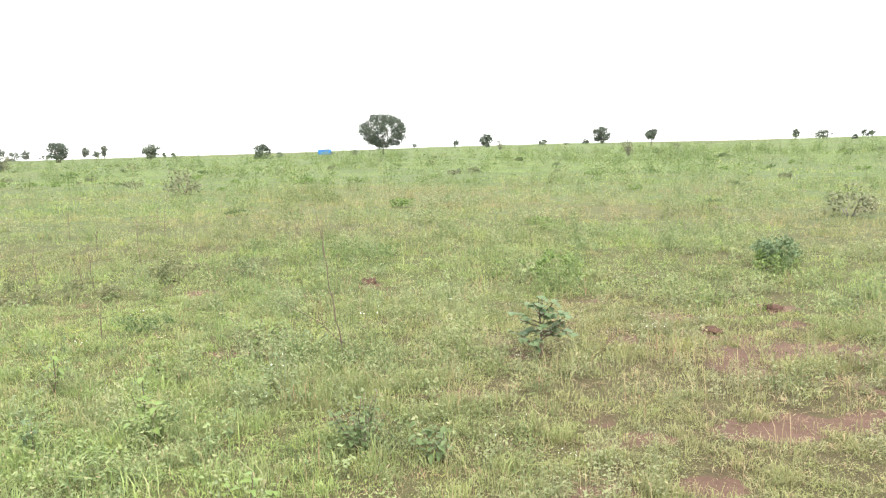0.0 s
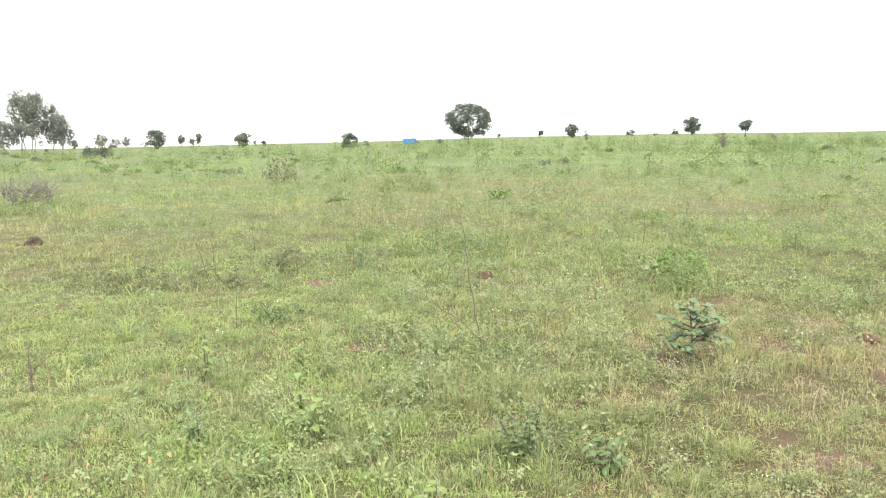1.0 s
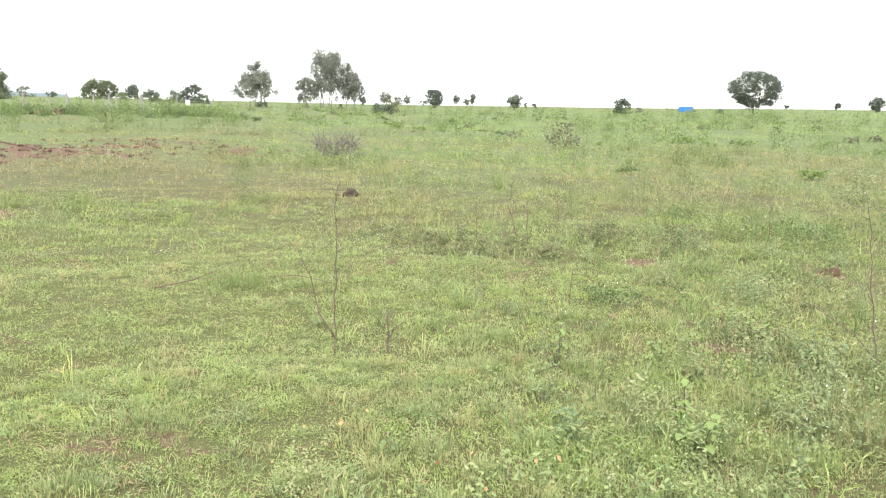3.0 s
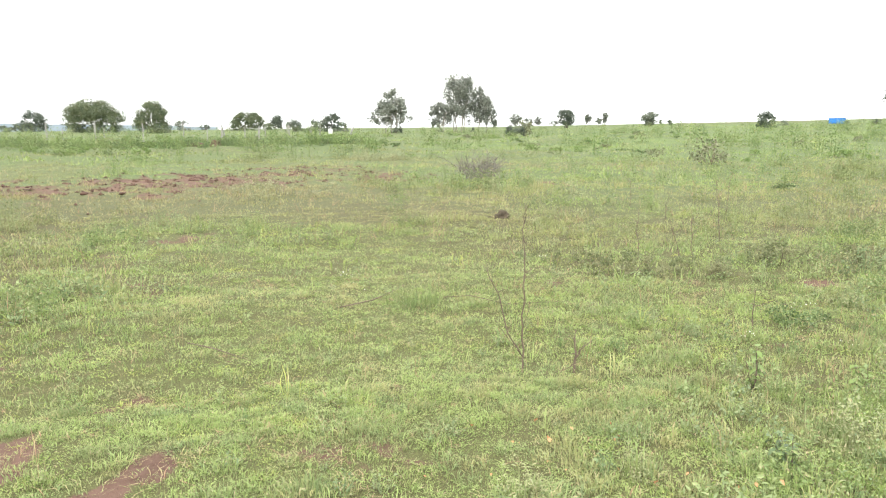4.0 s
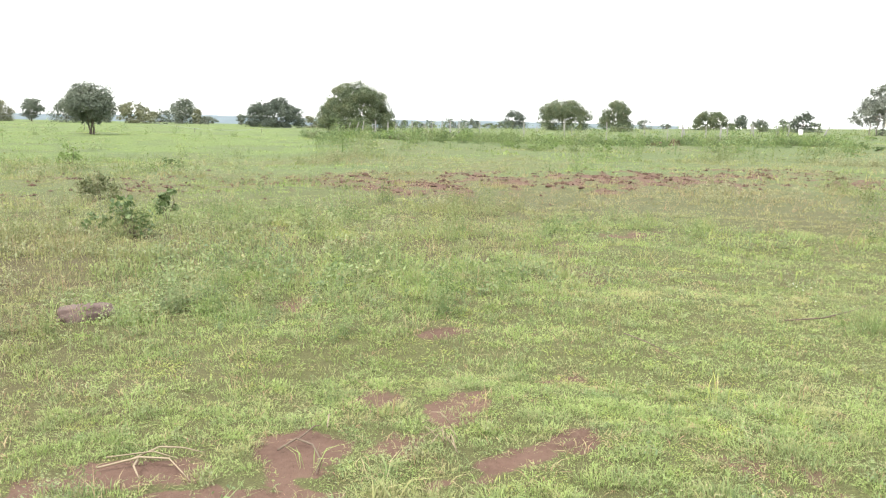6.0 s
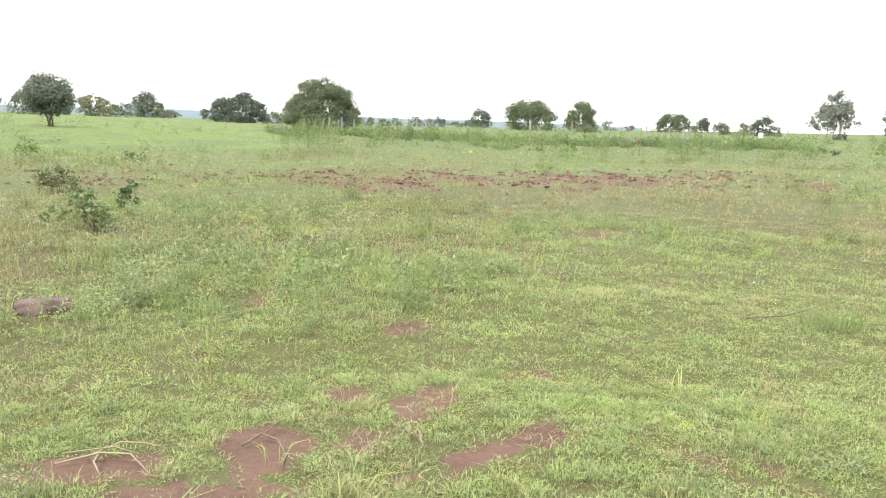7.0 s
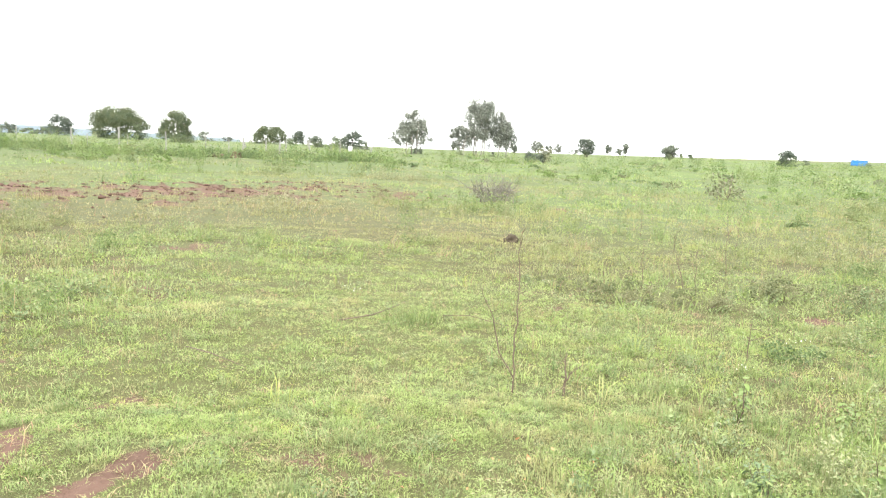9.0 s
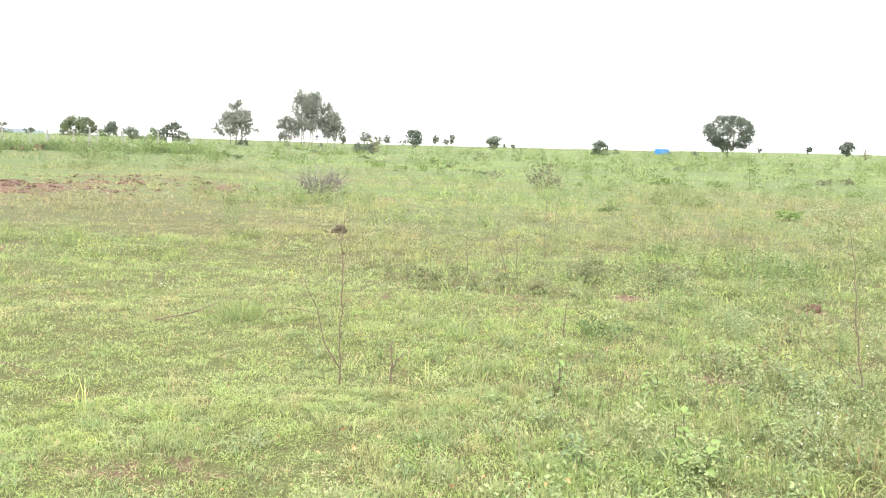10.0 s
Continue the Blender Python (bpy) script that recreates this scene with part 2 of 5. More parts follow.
soil(0.62, 4.55, 0.30, 0.10, 15, 0.75)
soil(2.97, 8.46, 0.32, 0.26, 10, 0.95)
soil(2.59, 6.26, 0.22, 0.15, 10, 0.95)
soil(2.79, 7.65, 0.28, 0.16, 20, 0.85)
soil(1.04, 6.82, 0.42, 0.26, 10, 0.72)
soil(1.76, 8.04, 0.40, 0.30, 0, 0.8)
soil(2.06, 7.09, 0.36, 0.22, 15, 0.75)
soil(-3.11, 9.40, 0.32, 0.24, 0, 1.0)
soil(-1.38, 10.14, 0.30, 0.24, 0, 1.0)
soil(-1.68, 7.86, 0.16, 0.12, 0, 0.8)
soil(-2.07, 6.55, 0.26, 0.10, 10, 0.85)
soil(-0.37, 5.28, 0.26, 0.10, 0, 0.75)
soil(-14.6, 22.0, 0.5, 1.0, 0, 0.6)
soil(-11.9, 20.5, 0.9, 0.5, 10, 0.85)


def bare(x, y):
    """0 where plants cover the ground, 1 on bare earth."""
    x, y = np.asarray(x, float), np.asarray(y, float)
    out = np.zeros_like(x)
    for px, py, long, wide, turn, much in SOIL:
        dx, dy = x - px, y - py
        u, v = dx * np.cos(turn) + dy * np.sin(turn), dy * np.cos(turn) - dx * np.sin(turn)
        d = np.sqrt((u / long) ** 2 + (v / wide) ** 2) + (rough(x, y, 0.2, 31) - 0.5) * 1.0 + (rough(x, y, 0.07, 33) - 0.5) * 0.6
        out = np.maximum(out, much * (1 - step(d, 0.55, 1.1)))
    r, b = polar(x, y)
    # the ploughed strip
    u, v = (x + 21) * 0.12 + (y - 9) * 0.99, (x + 21) * 0.99 - (y - 9) * 0.12
    strip = (1 - step(np.abs(v), 2.6, 6.0)) * (1 - step(np.abs(u), 10, 17)) * (1 - 0.45 * step(b, 68, 80))
    out = np.maximum(out, strip * (0.14 + 0.66 * step(0.45 * rough2(x, y, 1.5, 41) + 0.55 * rough2(x, y, 0.5, 43), 0.42, 0.6)))
    fallow = step(r, 235, 262) * np.maximum(step(b, 7, 9) * (1 - step(b, 17, 20)), step(-b, 14, 16) * (1 - step(-b, 23, 26)))
    out = np.maximum(out, 0.42 * fallow)
    torn = np.exp(-(((x - 1.9) / 1.7) ** 2) - ((y - 6.6) / 2.4) ** 2)
    lawn = np.exp(-(((x + 4.4) / 2.2) ** 2) - ((y - 4.4) / 2.6) ** 2)
    scuffed = step(rough2(x, y, 0.6, 51) + 0.17 * torn - 0.1 * lawn, 0.68, 0.82) * (0.5 + 0.35 * torn)
    return np.maximum(out, scuffed * (1 - step(r, 30, 60)))


def turf(x, y):
    """1 where the short turf is closed."""
    return np.clip(np.exp(-(((x + 4.9) / 2.6) ** 2) - ((y - 4.8) / 3.6) ** 2) + np.exp(-(((x + 8.5) / 3.5) ** 2) - ((y - 8.5) / 3.5) ** 2), 0, 1)


def pasture(x, y):
    """1 in the close green growth round the flat stone."""
    return np.exp(-(((x + 8.2) / 3.6) ** 2) - ((y - 1.4) / 2.6) ** 2)


def lushness(x, y):
    """0: dry olive growth, 1: fresh green."""
    r, b = polar(x, y)
    v = 0.55 + (rough2(x, y, 4.0, 61) - 0.5) * 1.1
    lawn = np.exp(-(((x + 4.6) / 3.2) ** 2) - ((y - 4.2) / 3.4) ** 2)
    v = v + 0.38 * lawn + 0.08 * turf(x, y) - 0.3 * np.exp(-(((x - 2.2) / 2.0) ** 2) - ((y - 6.5) / 3.0) ** 2)
    v = v - 0.3 * step(r, 8, 12) * (1 - step(r, 22, 40)) * (1 - step(b, 18, 40)) + 0.2 * (1 - step(b, 12, 34))
    v = v - 0.2 * step(r, 9, 14) * (1 - step(r, 24, 38)) * step(b, 30, 45) * (1 - step(b, 66, 76)) * (1 - turf(x, y))
    v = v + 0.15 * step(r, 40, 60) + 0.35 * pasture(x, y)
    v = v + 0.35 * step(b, 72, 80) * step(r, 30, 40)
    return np.clip(v, 0, 1)


def at(bearing, r, sink=0.0):
    """A place on the ground, by its bearing (degrees to the left of ahead) and distance."""
    a = radians(bearing)
    x, y = CX - r * math.sin(a), CY + r * math.cos(a)
    return Vector((x, y, float(land(x, y)) - sink))


# ---- meshes ----
def mesh_of(name, verts, tris, material, lush=None, smooth=False, tint=None):
    me = bpy.data.meshes.new(name)
    verts, tris = np.asarray(verts, np.float32), np.asarray(tris, np.int32)
    me.vertices.add(len(verts))
    me.vertices.foreach_set("co", verts.ravel())
    me.loops.add(tris.size)
    me.loops.foreach_set("vertex_index", tris.ravel())
    me.polygons.add(len(tris))
    me.polygons.foreach_set("loop_start", np.arange(0, tris.size, 3, dtype=np.int32))
    me.polygons.foreach_set("use_smooth", np.full(len(tris), smooth))
    me.update(calc_edges=True)
    if lush is not None:
        me.attributes.new("lush", "FLOAT", "POINT").data.foreach_set("value", np.asarray(lush, np.float32))
    if tint is not None:
        me.attributes.new("tint", "FLOAT", "POINT").data.foreach_set("value", np.asarray(tint, np.float32))
    me.materials.append(material)
    return me


def join(pieces):
    """One (verts, tris) out of several."""
    vs, ts, n = [], [], 0
    for v, t in pieces:
        vs.append(np.asarray(v, float)), ts.append(np.asarray(t, int) + n)
        n += len(v)
    return np.concatenate(vs), np.concatenate(ts)


def part(name, geometry, material, parent, label="", smooth=False):
    ob = new(name, mesh_of(name, *geometry, material, smooth=smooth))
    ob.parent = parent
    if label:
        tagged(ob, label)
    return ob


def thing(name, place, turn, label, category, group="", kind=""):
    ob = new(name)
    ob.matrix_world = pose(*place, 0, 0, turn)
    return tagged(ob, label, category, group, kind)


def tube(points, radii, sides=6):
    """A bent, tapering stem through the points."""
    p = np.asarray(points, float)
    radii = np.interp(np.linspace(0, 1, len(p)), np.linspace(0, 1, len(radii)), radii)
    way = np.gradient(p, axis=0)
    way /= np.linalg.norm(way, axis=1)[:, None] + 1e-9
    ref = np.where(np.abs(way[:, 2:3]) > 0.9, (1.0, 0, 0), (0, 0, 1.0))
    u = np.cross(way, ref)
    u /= np.linalg.norm(u, axis=1)[:, None] + 1e-9
    v = np.cross(way, u)
    a = np.linspace(0, 2 * np.pi, sides, endpoint=False)
    ring = u[:, None] * np.cos(a)[:, None] + v[:, None] * np.sin(a)[:, None]
    verts = (p[:, None] + ring * radii[:, None, None]).reshape(-1, 3)
    n = len(p)
    i, j = np.meshgrid(np.arange(n - 1), np.arange(sides), indexing="ij")
    q = np.stack([i * sides + j, i * sides + (j + 1) % sides, (i + 1) * sides + (j + 1) % sides, (i + 1) * sides + j], -1).reshape(-1, 4)
    tris = np.concatenate([q[:, [0, 1, 2]], q[:, [0, 2, 3]]])
    verts = np.concatenate([verts, p[:1], p[-1:]])
    k = np.arange(sides)
    low = np.stack([np.full(sides, n * sides), (k + 1) % sides, k], -1)
    top = np.stack([np.full(sides, n * sides + 1), (n - 1) * sides + k, (n - 1) * sides + (k + 1) % sides], -1)
    return verts, np.concatenate([tris, low, top])


def bent(rng, a, b, sway=0.1, n=5):
    """Points from a to b along a slightly crooked line."""
    a, b = np.asarray(a, float), np.asarray(b, float)
    k = np.linspace(0, 1, n)[:, None]
    off = rng.normal(0, 1, (n, 3)) * np.linalg.norm(b - a) * sway * (k * (1 - k) * 2.2)
    return a + (b - a) * k + off


def leaves(rng, centres, size, aspect=0.6, droop=0.0, up=0.0):
    """A diamond-shaped, folded leaf at each centre, turned at random."""
    c = np.asarray(centres, float)
    n = len(c)
    d = rng.normal(0, 1, (n, 3))
    d[:, 2] = d[:, 2] * (1 - droop) - droop
    d /= np.linalg.norm(d, axis=1)[:, None]
    side = np.cross(d, rng.normal(0, 1, (n, 3)) + (0, 0, up * 3))
    side /= np.linalg.norm(side, axis=1)[:, None] + 1e-9
    normal = np.cross(side, d)
    s = (size * rng.uniform(0.6, 1.35, n))[:, None]
    v = np.stack([c - d * s * 0.5, c + side * s * aspect * 0.5 + normal * s * 0.1, c + d * s * 0.5, c - side * s * aspect * 0.5 + normal * s * 0.1], 1).reshape(-1, 3)
    b = np.arange(n)[:, None] * 4
    return v, np.concatenate([b + (0, 1, 2), b + (0, 2, 3)])


def facing(rng, centres, normals, size, aspect=0.6, loose=0.45):
    """A folded leaf at each centre that looks along its normal, more or less."""
    c, n = np.asarray(centres, float), np.asarray(normals, float)
    n = n / (np.linalg.norm(n, axis=1)[:, None] + 1e-9) + rng.normal(0, loose, c.shape)
    n /= np.linalg.norm(n, axis=1)[:, None] + 1e-9
    d = np.cross(n, rng.normal(0, 1, c.shape))
    d /= np.linalg.norm(d, axis=1)[:, None] + 1e-9
    side = np.cross(n, d)
    s = (size * rng.uniform(0.6, 1.35, len(c)))[:, None]
    v = np.stack([c - d * s * 0.5, c + side * s * aspect * 0.5 + n * s * 0.1, c + d * s * 0.5, c - side * s * aspect * 0.5 + n * s * 0.1], 1).reshape(-1, 3)
    b = np.arange(len(c))[:, None] * 4
    return v, np.concatenate([b + (0, 1, 2), b + (0, 2, 3)])


def clumps(rng, centres, radius, each, size, aspect=0.6, droop=0.0, flat=0.8):
    """Balls of leaves with most leaves near their skin, turned outwards and up."""
    c = np.repeat(np.asarray(centres, float), each, axis=0)
    rad = np.repeat(np.broadcast_to(radius, len(centres)), each)
    d = rng.normal(0, 1, c.shape)
    d /= np.linalg.norm(d, axis=1)[:, None]
    out = d * (1, 1, 1) + (0, 0, 0.45 - droop)
    d = d * (rng.uniform(0.15, 1, len(c)) ** 0.4 * rng.normal(1, 0.06, len(c)) * rad)[:, None]
    d[:, 2] *= flat
    return facing(rng, c + d, out, size, aspect, 0.4 + 0.5 * droop)


# ---- trees and bushes ----
def tree(name, bearing, r, height, width, leaf, label, seed, clear=0.22, trunk=0.03, n=46, each=46, size=0.055, stems=1, lean=0.0, flat=0.75, gap=0.16, shape=1.0, group="trees of the plain", bark_=None, clump=0.2, fine_=2.5):
    """A spreading tree: forked trunk, limbs that carry clumps of leaves, an uneven crown."""
    rng = np.random.default_rng(seed)
    place = at(bearing, r, 0.05)
    ob = thing(name, place, 0, label, "tree" if height > 2.4 else "bush", group)
    low, top = height * clear, height
    mid, hz, hr = (low + top) / 2, (top - low) / 2, width / 2
    centres = []
    while len(centres) < n:
        d = rng.normal(0, 1, 3)
        d /= np.linalg.norm(d)
        d[2] = abs(d[2]) ** shape * np.sign(d[2])
        q = d * rng.uniform(0.5, 1.0) ** 0.45
        if rng.random() < gap and abs(q[2]) < 0.6:
            continue
        if clear < 0.08:
            q[2] = abs(q[2]) if rng.random() < 0.8 else -0.25 * abs(q[2])
            centres.append((q[0] * hr * 0.9, q[1] * hr * 0.9, height * (0.16 + 0.74 * q[2])))
            continue
        centres.append((q[0] * hr * 0.88 + lean * q[2], q[1] * hr * 0.88, mid + q[2] * hz * 0.9 - hz * 0.02))
    centres = np.array(centres)
    wood = []
    fork = np.array([rng.normal(0, 0.02) * width, rng.normal(0, 0.02) * width, low + 0.12 * height])
    for k in range(stems):
        foot = np.array([0, 0, -0.1]) if stems == 1 else np.array([(k - stems / 2 + 0.5) * 0.05 * width, rng.normal(0, 0.035) * width, -0.1])
        head = fork if stems == 1 else fork + np.array([(k - stems / 2 + 0.5) * 0.12, rng.normal(0, 0.06), 0.05]) * width
        wood.append(tube(bent(rng, foot, head, 0.05, 6), [height * trunk * 1.25, height * trunk * 0.8, height * trunk * 0.6], 8))
    part("trunk", join(wood), bark_ or BARK, ob, smooth=True)
    for c in centres[:: max(1, n // 9)]:
        part("limb", tube(bent(rng, fork, c * (1, 1, 0.96), 0.09, 5), [height * trunk * 0.5, height * trunk * 0.28, height * trunk * 0.1], 5), bark_ or BARK, ob, smooth=True)
    rad = min(width, height) * clump * rng.uniform(0.65, 1.25, n)
    big = size * 1.05 * max(height, width * 0.7)
    inner = centres[rng.uniform(0, 1, n) > gap * 0.8]
    inner = np.array([0, 0, mid]) + (inner - (0, 0, mid)) * 0.72
    mass = leaves(rng, np.repeat(inner, 9, axis=0) + rng.normal(0, 0.5, (len(inner) * 9, 3)) * rad.mean(), big * 1.7, 0.8, 0.1, 0.2)
    skin = clumps(rng, centres, rad, int(each * fine_ * (1.4 if height > 6.5 or gap == 0 else 0.8)), big * ((1.6 if height > 6.5 or gap == 0 else 1.9) / fine_) ** 0.5, 0.75, 0.1, flat)
    part("crown", join([skin, mass]), leaf, ob)
    return ob


def eucalyptus(bearing, r, height, width, label, seed, stems=3, n=40, low=0.3):
    """Tall thin stems and an open, hanging crown."""
    rng = np.random.default_rng(seed)
    ob = thing("eucalyptus_tree", at(bearing, r, 0.05), 0, label, "tree", "eucalyptus grove")
    centres = []
    for k in range(stems):
        a = (k + rng.uniform(0.2, 0.8)) / stems - 0.5
        foot = np.array([a * width * 0.5, rng.normal(0, 0.3), -0.1])
        tall = height * (1 - 0.55 * abs(a) ** 1.2 * 2 * rng.uniform(0.5, 1.0))
        head = np.array([a * width * 0.8, rng.normal(0, 0.6), tall * 0.93])
        spine = bent(rng, foot, head, 0.04, 9)
        part("trunk", tube(spine, [0.13, 0.09, 0.025], 7), PALE_BARK, ob, smooth=True)
        twigs = []
        for i in range(n // stems):
            h = rng.uniform(low, 1.0) ** 0.75
            p = np.array([np.interp(h, np.linspace(0, 1, 9), spine[:, axis]) for axis in range(3)])
            out = width * 0.60 * (1.15 - h) ** 0.6 * rng.uniform(0.25, 1.0)
            ang = rng.uniform(0, 2 * np.pi)
            c = p + (math.cos(ang) * out, math.sin(ang) * out, rng.uniform(0.0, 0.10) * height)
            twigs.append(tube(bent(rng, p, c, 0.08, 4), [0.035, 0.012], 4))
            centres.append(c)
        for twig in twigs:
            part("branch", twig, PALE_BARK, ob, smooth=True)
    centres = np.array(centres)
    rad = height * 0.062 * rng.uniform(0.5, 1.3, len(centres))
    part("crown", clumps(rng, centres, rad * 1.25, 58, 0.30, 0.5, 0.5, 1.4), HAZED_GREY_CROWN, ob)
    return ob


def bush(name, place, height, width, leaf, label, seed, n=16, each=26, size=0.1, stems=4, group="", stem_mat=None, open_=0.0, category="bush"):
    """Several stems from one foot, leafy all over."""
    rng = np.random.default_rng(seed)
    ob = thing(name, place, 0, label, category, group)
    centres = []
    for k in range(n):
        a, q = rng.uniform(0, 2 * np.pi), math.sqrt(rng.uniform(0, 1))
        z = height * (0.2 + 0.7 * rng.uniform(0, 1) * (1 - 0.45 * q * q))
        centres.append((math.cos(a) * q * width * 0.42, math.sin(a) * q * width * 0.42, z))
    centres = np.array(centres)
    for c in centres[: max(stems, 3)]:
        foot = (rng.normal(0, 0.03) * width, rng.normal(0, 0.03) * width, -0.05)
        part("stem", tube(bent(rng, foot, c, 0.08, 4), [height * 0.018, height * 0.006], 5), stem_mat or TWIG, ob, smooth=True)
    rad = min(height, width) * 0.24 * rng.uniform(0.6, 1.2, n)
    part("foliage", clumps(rng, centres, rad, each, size * height, 0.62, 0.05, 0.85), leaf, ob)
    return ob


# ---- the ground ----
def build_ground():
    rings = np.concatenate([[0.0], 1.2 * np.exp(np.arange(0, math.log(3 / 1.2), 0.035)), 3 * np.exp(np.arange(0, math.log(6.5 / 3), 0.009)), 6.5 * np.exp(np.arange(0, math.log(10 / 6.5), 0.018)), 10 * np.exp(np.arange(0, math.log(5), 0.028)), 50 * np.exp(np.arange(0.0, math.log(80), 0.045)), [4000.0, 4600.0]])
    angles = np.concatenate([np.arange(-60, 112, 0.6), np.arange(112, 300, 4.0)])
    na, nr = len(angles), len(rings)
    a, r = np.meshgrid(np.radians(angles), rings[1:], indexing="xy")
    x, y = (CX - r * np.sin(a)).ravel(), (CY + r * np.cos(a)).ravel()
    x, y = np.append(x, CX), np.append(y, CY)
    verts = np.stack([x, y, land(x, y)], -1)
    i, j = np.meshgrid(np.arange(nr - 2), np.arange(na), indexing="ij")
    q = np.stack([i * na + j, (i + 1) * na + j, (i + 1) * na + (j + 1) % na, i * na + (j + 1) % na], -1).reshape(-1, 4)
    k = np.arange(na)
    fan = np.stack([np.full(na, len(x) - 1), k, (k + 1) % na], -1)
    tris = np.concatenate([q[:, [0, 2, 1]], q[:, [0, 3, 2]], fan[:, [0, 2, 1]]])
    tris = tris[:, ::-1]
    me = mesh_of("ground", verts, tris, GROUND, lushness(x, y), True)
    me.attributes.new("soil", "FLOAT", "POINT").data.foreach_set("value", bare(x, y).astype(np.float32))
    far = step(polar(x, y)[0], 7, 26)
    me.attributes.new("wide", "FLOAT", "POINT").data.foreach_set("value", far.astype(np.float32))
    return tagged(new("ground", me), "grassy field of reddish earth with bare scuffed patches", "ground", kind="structure")


build_ground()


def build_hills():
    a = np.radians(np.arange(50, 110, 0.25))
    d = np.degrees(a)
    r = 3000.0
    rise = 0.13 + 0.10 * np.exp(-(((d - 83) / 6) ** 2)) - 0.05 * np.exp(-(((d - 72) / 5) ** 2)) + (rough(d, d * 0, 2.3, 3) - 0.5) * 0.07 + (rough(d, d * 0, 0.6, 4) - 0.5) * 0.035
    rise *= step(d, 50, 58) * (1 - step(d, 100, 110))
    rows = []
    for back, share in ((0, -0.02), (150, 0.7), (400, 1.0), (900, -0.3)):
        rr = r + back
        z = EYE_H + rr * np.tan(np.radians(np.where(share < 0, -1.0, rise * share - (1 - share) * 0.3)))
        rows.append(np.stack([CX - rr * np.sin(a), CY + rr * np.cos(a), z], -1))
    n = len(a)
    i, j = np.meshgrid(np.arange(3), np.arange(n - 1), indexing="ij")
    q = np.stack([i * n + j, i * n + j + 1, (i + 1) * n + j + 1, (i + 1) * n + j], -1).reshape(-1, 4)
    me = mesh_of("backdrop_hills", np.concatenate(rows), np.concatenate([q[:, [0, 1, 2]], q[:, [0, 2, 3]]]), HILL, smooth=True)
    tagged(new("backdrop_hills", me), "low hills far beyond the field in a haze-blue colour", "hills", kind="structure")


build_hills()

# ---- trees on the rise ----
tree("spreading_tree", 3.63, 150, 8.0, 10.2, DARK_CROWN, "lone dark green spreading tree with a forked trunk on the rise", 15, clear=0.13, n=125, each=56, size=0.024, trunk=0.022, gap=0.11, clump=0.108)
tree("small_tree", -3.68, 240, 4.1, 4.5, DARK_CROWN, "small dark round tree low on the skyline", 12, clear=0.1, n=30, each=30, size=0.075)
tree("small_tree", -1.42, 262, 2.5, 2.3, DARK_CROWN, "small dark tree on the far rise", 13, clear=0.2, n=14, each=24, size=0.1)
tree("small_tree", 1.63, 290, 1.8, 2.7, DARK_CROWN, "small flat-topped tree on the far rise", 14, clear=0.3, n=14, each=22, size=0.1)
tree("small_tree", -7.71, 236, 2.1, 3.6, DULL_CROWN, "low flat-topped bush on the skyline", 15, clear=0.1, n=16, each=26, size=0.09)
tree("small_tree", -9.42, 230, 1.2, 1.5, DULL_CROWN, "small dull green bush on the skyline", 16, clear=0.1, n=9, each=20, size=0.14)
tree("small_tree", -10.76, 260, 2.2, 2.7, DARK_CROWN, "small dark bush beside a round tree", 17, clear=0.1, n=14, each=24, size=0.1)
tree("round_tree", -11.87, 265, 5.8, 7.1, DARK_CROWN, "dark round-crowned tree with a short trunk on the skyline", 18, clear=0.12, n=40, each=34, size=0.06)
tree("leaning_tree", -15.33, 197, 4.3, 3.0, DARK_CROWN, "narrow dark tree leaning on a bare trunk", 19, clear=0.32, n=20, each=34, size=0.075, lean=0.5, trunk=0.035)
tree("small_tree", -24.52, 290, 3.7, 2.6, DULL_CROWN, "small tree with a bush at its foot", 20, clear=0.1, n=14, each=26, size=0.09)
tree("small_tree", -26.11, 285, 2.9, 7.0, DULL_CROWN, "wide low tree on the far rise", 21, clear=0.1, n=24, each=26, size=0.06)
tree("small_tree", -28.0, 246, 1.6, 2.2, DARK_CROWN, "small dark bush on the far rise", 22, clear=0.05, n=12, each=24, size=0.12)
tree("small_tree", -28.75, 246, 2.8, 3.7, DARK_CROWN, "small dark flat tree on the far rise", 23, clear=0.3, n=18, each=26, size=0.08)
tree("round_tree", 12.19, 150, 3.1, 4.1, DARK_CROWN, "dark two-tiered bush tree standing on the rise", 24, clear=0.04, n=34, each=34, size=0.07, gap=0.25, stems=2)
tree("small_tree", 11.1, 175, 1.4, 2.2, DULL_CROWN, "low dull bush behind a darker tree", 25, clear=0.0, n=10, each=24, size=0.1)
tree("round_tree", 25.44, 211, 5.0, 5.3, DARK_CROWN, "dark round tree with short stems on the plain", 26, clear=0.14, n=40, each=34, size=0.06, stems=3)
# Haze on the horizon trees is only their paler, greyer leaf colour.
tree("small_tree", 23.89, 330, 4.8, 2.8, HAZED_GREY_CROWN, "pale grey-green slender tree on the horizon", 27, clear=0.1, n=14, each=26, size=0.09)
tree("small_tree", 23.20, 225, 2.9, 1.9, HAZED_GREY_CROWN, "pale grey-green small tree on the horizon", 28, clear=0.25, n=12, each=24, size=0.09)
tree("small_tree", 22.72, 262, 4.5, 2.3, HAZED_GREY_CROWN, "pale grey-green tall tree on the horizon", 29, clear=0.25, n=14, each=26, size=0.085)
tree("small_tree", 19.72, 195, 3.9, 3.7, DULL_CROWN, "dull green tree with two short stems", 30, clear=0.1, n=26, each=32, size=0.075, stems=2)
tree("small_tree", 18.95, 245, 2.1, 1.2, DULL_CROWN, "tiny dull green tree on the plain", 31, clear=0.05, n=8, each=20, size=0.13)
